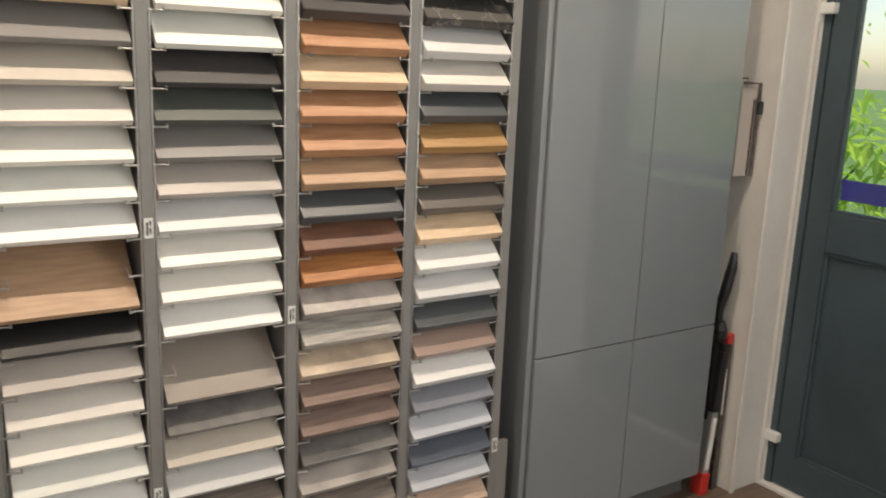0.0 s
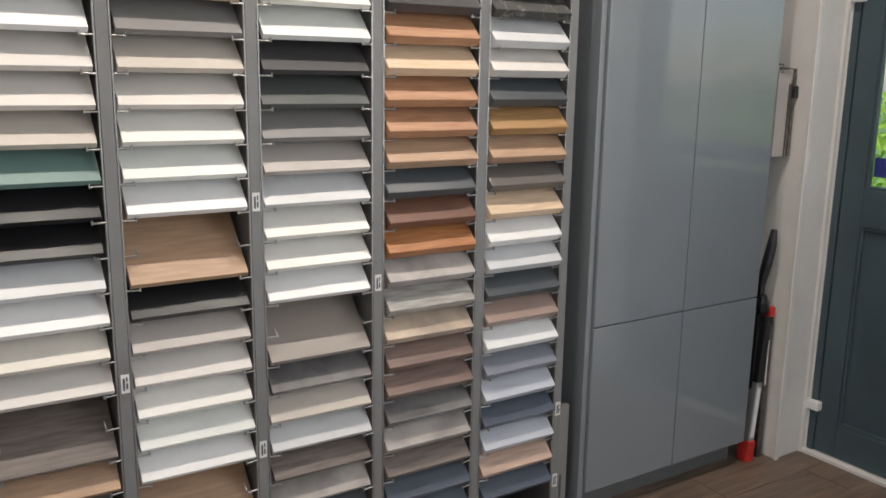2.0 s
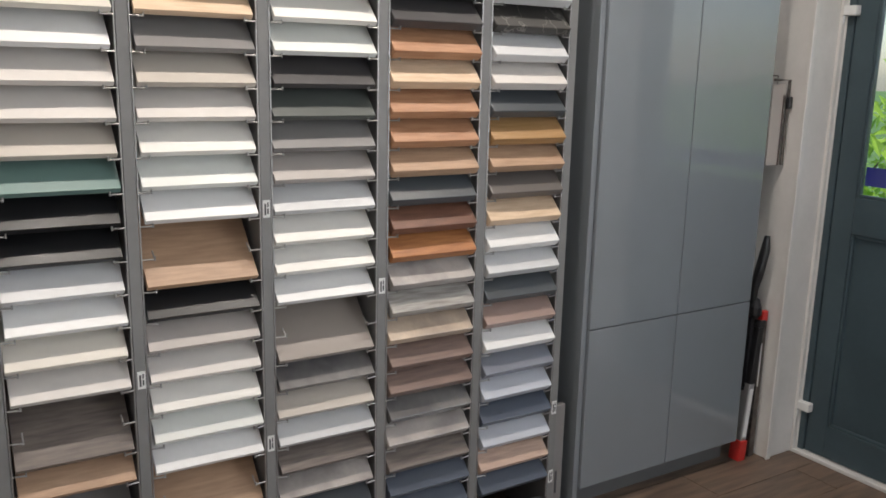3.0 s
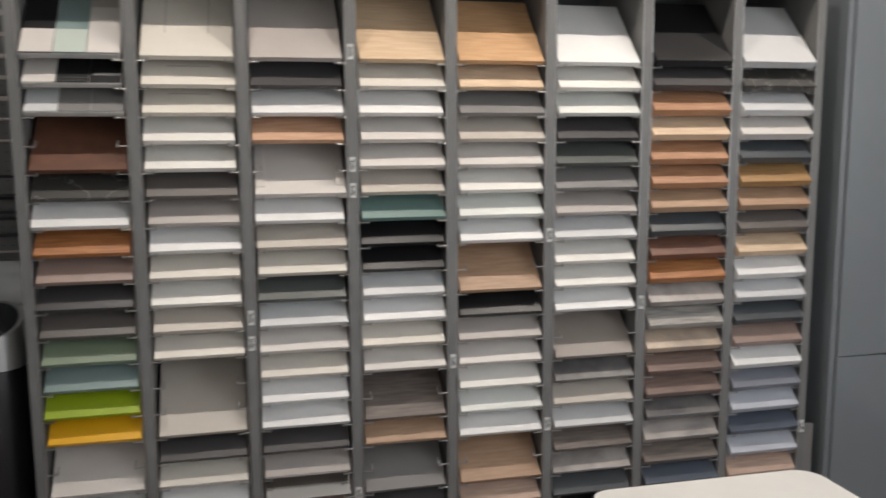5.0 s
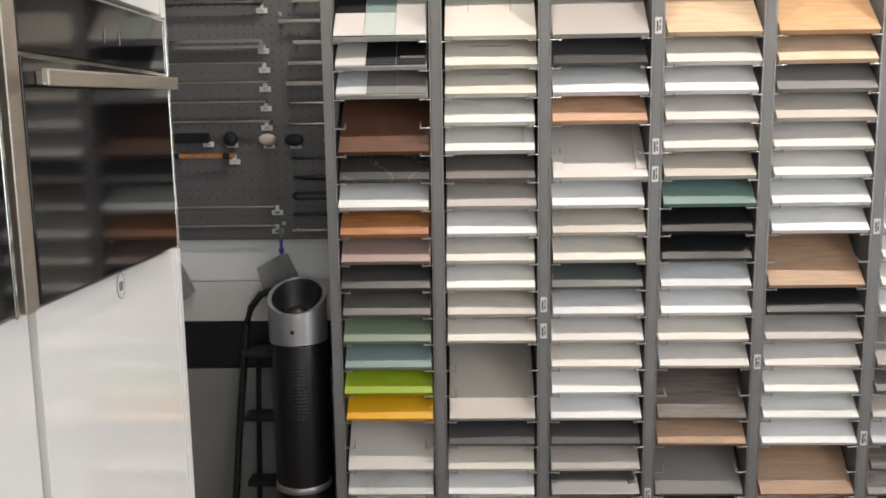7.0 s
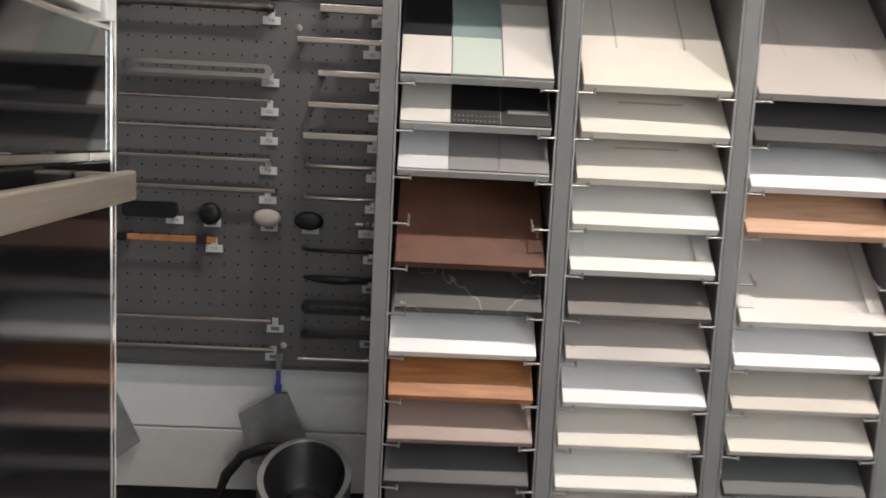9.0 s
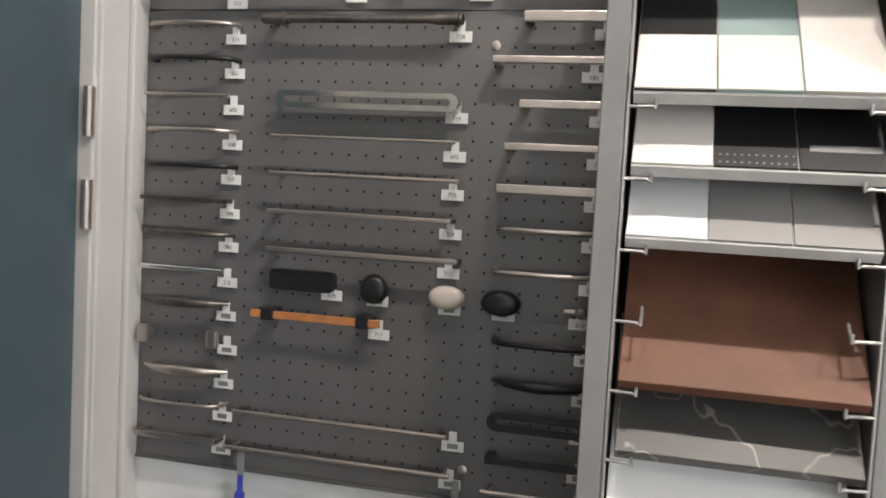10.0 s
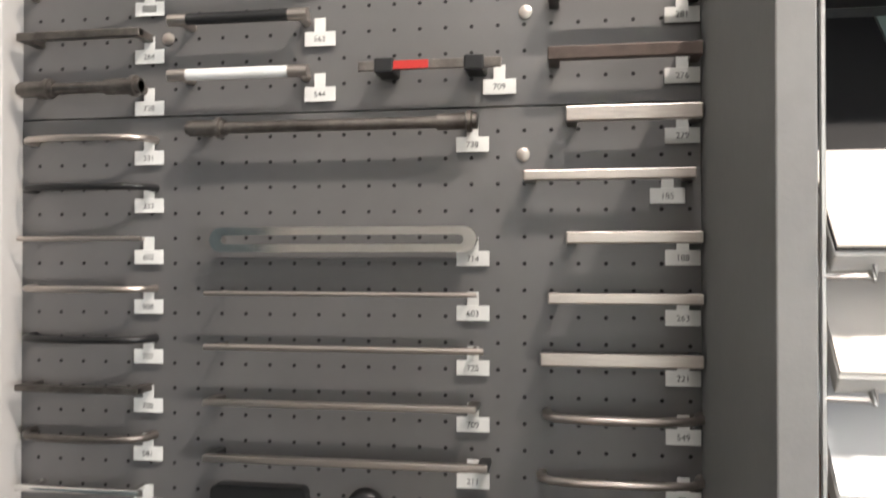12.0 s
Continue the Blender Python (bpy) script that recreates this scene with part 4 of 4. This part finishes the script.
for x0, x1, z, style, mat, num, r, ends, tx, lab in (
        (-1.437, -1.247, 2.008, "flat", PEWTER, "281", 0.009, None, -1.257, "wide hammered pewter handle"), (-1.437, -1.249, 1.939, "flat", BRONZE, "276", 0.0085, None, -1.257, "wide brown bronze handle"),
        (-1.415, -1.242, 1.871, "flat", NICKEL, "279", 0.0095, PEWTER, -1.258, "wide brushed nickel handle"), (-1.467, -1.262, 1.803, "flat", NICKEL, "185", 0.0065, None, -1.292, "brushed nickel bar handle"),
        (-1.415, -1.243, 1.733, "flat", NICKEL, "188", 0.0075, None, -1.258, "brushed nickel bar handle"), (-1.437, -1.250, 1.665, "flat", NICKEL, "263", 0.0065, PEWTER, -1.258, "brushed nickel bar with dark ends"),
        (-1.447, -1.244, 1.597, "flat", NICKEL, "221", 0.008, BLACKMET, -1.258, "brushed nickel bar with black ends"), (-1.440, -1.250, 1.531, "bow", NICKEL, "549", 0.0055, PEWTER, -1.258, "nickel bow handle"),
        (-1.447, -1.249, 1.461, "bow", NICKEL, "724", 0.005, PEWTER, -1.258, "nickel bow handle"), (-1.440, -1.262, 1.345, "bow", BLACKMET, "", 0.0055, None, -1.258, "black bow handle"),
        (-1.440, -1.262, 1.278, "leaf", BLACKMET, "", 0.0065, None, -1.258, "black leaf-shaped handle"), (-1.440, -1.262, 1.215, "loop", BLACKMET, "", 0.006, None, -1.258, "black oval loop handle"),
        (-1.440, -1.262, 1.15, "flat", BLACKMET, "", 0.006, None, -1.258, "flat black bar handle"), (-1.445, -1.262, 1.095, "bar", NICKEL, "", 0.0045, None, None, "nickel bar handle")):
    handle(x0, min(x1, -1.254), z, style, mat, num if tx else None, r * 0.86, ends=ends, tag_x=min(tx or 0, -1.274), label=lab + " on the pegboard")

# sample plates on blue ribbons
for x, lean in ((-1.84, 12), (-1.465, 8)):
    s = thing("hanging_plate", (x, PY - 0.03, 1.122), "grey hexagonal sample plate on a blue ribbon", "sample plate", "hanging plates")
    s.rotation_euler = (0, 0, radians(lean))
    part("ribbon", boxes(((-0.005, -0.0008, -0.095), (0.005, 0.0008, -0.035)), bevel=0.0003), BLUE, s, "blue ribbon")
    part("strap", boxes(((-0.006, -0.0012, -0.04), (0.006, 0.0012, 0.0)), bevel=0.0003), SLATE, s, "grey strap")
    part("slider", boxes(((-0.008, -0.004, -0.085), (0.008, 0.004, -0.07)), bevel=0.001), BLUE, s)
    part("plate", slab([(0.0, -0.088), (-0.083, -0.135), (-0.055, -0.245), (0.015, -0.26), (0.075, -0.215), (0.02, -0.088)], -0.006, 0.004, "y"), SLATE, s)

# ---- air purifier ----
pur = thing("air_purifier", (-1.376, 2.07, 0.0), "tall black tower air purifier with a silver head", "air purifier")
R = 0.086
part("body", lathe([(R * 0.98, 0.335), (R, 0.34), (R, 0.785), (R * 0.99, 0.79)], 40), BLACKPL, pur, smooth=True)
part("base", lathe([(0.12, 0.0), (0.12, 0.012), (0.1, 0.02), (R, 0.03), (R, 0.315)], 40), BLACKPL, pur, smooth=True)
part("trim_ring", lathe([(R + 0.0015, 0.315), (R + 0.003, 0.318), (R + 0.003, 0.332), (R + 0.0015, 0.335)], 40), SILVERPL, pur, "silver trim ring", smooth=True)
for i in range(16):
    z = 0.56 + i * 0.011
    part("grille_rib", tube([(R * math.cos(q), R * math.sin(q), z) for q in (radians(a) for a in range(262, 306, 11))], 0.0008, 4), BLACKPL, pur)


def slanted(radius, lo, base, slope, thick, sides=40):
    """An obliquely cut ring: its rim rises towards the back."""
    bm = bmesh.new()
    loops = []
    for rr, top in ((radius, False), (radius, True), (radius - thick, True), (radius - thick * 1.2, None)):
        ring = []
        for k in range(sides):
            a = 2 * math.pi * k / sides
            zt = base + slope * math.sin(a)
            z = lo if top is False else zt if top else zt - 0.035
            ring.append(bm.verts.new((rr * math.cos(a), rr * math.sin(a), z)))
        loops.append(ring)
    for a, b in zip(loops, loops[1:]):
        for k in range(sides):
            bm.faces.new((a[k], a[(k + 1) % sides], b[(k + 1) % sides], b[k]))
    bmesh.ops.recalc_face_normals(bm, faces=bm.faces)
    return bm


part("head", slanted(R + 0.005, 0.795, 0.935, 0.042, 0.012), SILVERPL, pur, "silver oblique head", smooth=True)
bm = bmesh.new()
loops = [[bm.verts.new((rr * math.cos(a), rr * math.sin(a), z + sl * math.sin(a))) for a in (2 * math.pi * k / 40 for k in range(40))]
         for rr, z, sl in ((0.0785, 0.9315, 0.0415), (0.074, 0.915, 0.04), (0.062, 0.885, 0.028), (0.03, 0.855, 0.01))]
for a, b in zip(loops, loops[1:]):
    for k in range(40):
        bm.faces.new((a[k], a[(k + 1) % 40], b[(k + 1) % 40], b[k]))
bm.faces.new(loops[-1])
bmesh.ops.recalc_face_normals(bm, faces=bm.faces)
part("outlet", bm, BLACKPL, pur, "black glossy outlet bowl", smooth=True)
part("outlet_dome", lathe([(0.045, 0.858), (0.04, 0.885), (0.025, 0.898), (0.008, 0.902)], 28), BLACKPL, pur, smooth=True)
part("display", boxes(((-0.007, -0.05, 0.87), (0.007, -0.046, 0.878))), LED, pur, "small green display")
part("emblem", lathe([(0.004, 0.0), (0.0065, 0.001), (0.0065, 0.002)], 12, "y", at=(0, -R - 0.004, 0.838)), BLACKPL, pur)
part("emblem", boxes(((-0.02, -R - 0.001, 0.285), (0.02, -R + 0.004, 0.293))), SILVERPL, pur)

# ---- folding step ladder behind the purifier ----
lad = thing("step_ladder", (-1.455, 2.215, 0.0), "dark tubular folding step ladder against the wall", "step ladder")
part("frame", tube([(-0.195, -0.05, 0.0), (-0.165, -0.01, 0.42), (-0.128, 0.02, 0.8), (-0.11, 0.02, 0.86), (-0.075, 0.02, 0.905), (-0.02, 0.02, 0.925), (0.05, 0.02, 0.925), (0.105, 0.02, 0.9), (0.13, 0.02, 0.84), (0.138, 0.0, 0.55), (0.15, -0.05, 0.0)], 0.012, 10), BLACKMET, lad, smooth=True)
part("rear_frame", tube([(-0.13, 0.06, 0.0), (-0.1, 0.05, 0.72), (0.085, 0.05, 0.72), (0.11, 0.06, 0.0)], 0.009, 8), BLACKMET, lad, smooth=True)
for z in (0.25, 0.48, 0.7):
    part("step", boxes(((-0.14, -0.03, z), (0.125, 0.04, z + 0.022)), bevel=0.006), BLACKPL, lad)

# ---- oven tower ----
OX, OY0, OY1 = -1.458, 0.65, 1.262
tower = thing("oven_housing", (0, 0, 0), "tall white gloss kitchen housing for built-in ovens", "kitchen cabinet")
part("body", boxes(((XL + 0.02, -0.62, 0.08), (OX - 0.022, OY1 - 0.0255, 2.2))), CARCASS, tower)
part("side_panel", boxes(((XL + 0.02, OY1 - 0.025, 0.0), (OX + 0.004, OY1, 2.2)), bevel=0.0015), OVENWHITE, tower)
part("plinth", boxes(((XL + 0.02, -0.62, 0.0), (OX - 0.07, OY1 - 0.0255, 0.08))), OVENWHITE, tower)
for y0, y1 in ((OY0 + 0.012, OY1 - 0.0265), (0.0, OY0 - 0.012)):
    for z0, z1 in ((0.09, 1.208), (1.685, 2.2)):
        part("door", boxes(((OX - 0.021, y0, z0), (OX, y1, z1)), bevel=0.0015), OVENWHITE, tower)
part("oven_filler", boxes(((OX - 0.03, OY1 - 0.056, 1.21), (OX - 0.016, OY1 - 0.0255, 1.683)), bevel=0.001), STEEL, tower, "brushed steel filler beside the oven")
part("centre_strip", boxes(((OX - 0.03, OY0 - 0.010, 0.09), (OX - 0.012, OY0 + 0.010, 1.208))), STEEL, tower, "steel strip between the fronts")
part("plain_front", boxes(((OX - 0.021, -0.62, 0.09), (OX, -0.002, 2.2)), bevel=0.0015), OVENWHITE, tower)
st = thing("energy_sticker", (OX, 0.955, 1.185), "small round clear sticker on the white oven front", "sticker")
part("disc", slab([(0.016 * math.cos(a), 0.022 * math.sin(a)) for a in (2 * math.pi * k / 24 for k in range(24))], 0.0, 0.001, "y"), LABEL, st)
part("rim", tube([(0.0165 * math.cos(a), 0.001, 0.0225 * math.sin(a)) for a in (2 * math.pi * k / 24 for k in range(24))], 0.0008, 5, closed=True), SLATE, st)
part("print", boxes(((-0.008, 0.0011, -0.009), (0.008, 0.0016, 0.007))), SLATE, st)
st.rotation_euler = (0, 0, radians(-90))


def oven(y0, y1, z0, z1, group_label, clock):
    o = thing("built_in_oven", (OX, y0, z0), group_label, "oven", "built-in ovens")
    w, h = y1 - y0, z1 - z0
    part("case", boxes(((-0.03, -0.056, 0.0), (0.004, w, h)), bevel=0.001), STEEL, o)
    part("door_glass", boxes(((0.004, -0.012, 0.006), (0.022, w - 0.012, h - 0.115)), bevel=0.002), OVENGLASS, o, "black glass oven door")
    part("control_panel", boxes(((0.004, -0.012, h - 0.109), (0.02, w - 0.012, h - 0.008)), bevel=0.002), OVENGLASS, o, "black glass control panel")
    part("side_trim", boxes(((0.004, -0.056, 0.0), (0.024, -0.032, h)), ((0.004, -0.0305, 0.0), (0.02, -0.014, h)), bevel=0.002), STEEL, o, "wide brushed steel edge trim")
    part("side_trim", boxes(((0.004, w - 0.011, 0.0), (0.023, w - 0.003, h)), bevel=0.0015), CHROME, o, "bright steel edge strip")
    if not clock:
        return
    hd = part("handle", boxes(((0.052, -0.012, h - 0.143), (0.062, w - 0.058, h - 0.12)), bevel=0.002), STEEL, o, "flat steel bar handle")
    hd.location.z, hd.rotation_euler = -0.013, (radians(1.5), 0, 0)
    part("handle_post", boxes(((0.022, 0.03, h - 0.141), (0.052, 0.05, h - 0.122)), bevel=0.002), STEEL, hd)
    part("handle_post", boxes(((0.022, w - 0.08, h - 0.141), (0.052, w - 0.06, h - 0.122)), bevel=0.002), STEEL, hd)
    if clock:
        part("clock", boxes(((0.0205, w * 0.47, h - 0.075), (0.0208, w * 0.475, h - 0.05)), ((0.0205, w * 0.58, h - 0.075), (0.0208, w * 0.585, h - 0.05))), SILVERPL, o)


oven(OY0, OY1 - 0.053, 1.214, 1.675, "black glass built-in oven with a steel bar handle", True)
oven(0.06, OY0 - 0.07, 1.214, 1.675, "black glass built-in oven with a steel trim", False)

# ---- table and chair ----
tab = thing("display_table", (0.29, 0.15, 0.0), "white table with rounded corners in the showroom", "table")
part("tabletop", slab(round_rect(-0.26, -0.75, 0.26, 0.75, 0.05), 0.722, 0.75), TABLE, tab)
for sx in (-0.2, 0.2):
    for sy in (-0.66, 0.66):
        part("leg", lathe([(0.016, 0.0), (0.022, 0.722)], 16, at=(sx, sy, 0)), TABLE, tab, smooth=True)
ch = thing("shell_chair", (0.86, 0.36, 0.0), "white moulded shell chair beside the table", "chair")
bm = bmesh.new()
rows = []
for i in range(9):
    v = i / 8
    ring = []
    for j in range(15):
        a = radians(-105 + 210 * j / 14)
        rr = 0.2 + 0.035 * v
        top = 0.44 + v * (0.32 * (0.5 + 0.5 * math.cos(a * 0.85)) + 0.02)
        ring.append(bm.verts.new((rr * math.sin(a) * 1.0, rr * math.cos(a), top)))
    rows.append(ring)
for a, b in zip(rows, rows[1:]):
    for k in range(14):
        bm.faces.new((a[k], a[k + 1], b[k + 1], b[k]))
bmesh.ops.solidify(bm, geom=bm.faces[:], thickness=0.012)
part("backrest", bm, WHITEPL, ch, smooth=True)
part("seat", lathe([(0.05, 0.42), (0.18, 0.425), (0.205, 0.44), (0.2, 0.455), (0.05, 0.445)], 32), WHITEPL, ch, smooth=True)
for sx in (-1, 1):
    for sy in (-1, 1):
        part("leg", tube([(sx * 0.1, sy * 0.1, 0.425), (sx * 0.2, sy * 0.2, 0.0)], [0.014, 0.01], 10), PLANK, ch, "wooden leg", smooth=True)

# ---- floor planks ----
floor = bpy.data.objects["floor"]
PW, PL = 0.18, 1.2
PLANK_ME = mesh_of("plank", boxes(((0.0008, 0.0008, -0.006), (PL - 0.0008, PW - 0.0008, 0.0)), bevel=0.0012), PLANK)
rest = bmesh.new()
for j in range(int((YB - YF) / PW) + 1):
    y = YB - PW * (j + 1)
    off = (j * 0.437) % PL
    for i in range(-1, 5):
        x = XL - 0.1 + off + i * PL - 0.3
        x0, x1 = max(x, XL), min(x + PL, XR)
        if x1 - x0 < 0.05 or y < YF:
            continue
        if y > 0.2 and x > 0.2 and x + PL <= XR:
            part("plank", PLANK_ME, None, floor).location = (x, y, 0)
        else:
            box(rest, (x0 + 0.0008, y + 0.0008, -0.006), (x1 - 0.0008, y + PW - 0.0008, 0.0))
tagged(part("planks", rest, PLANK, floor), kind="stuff")
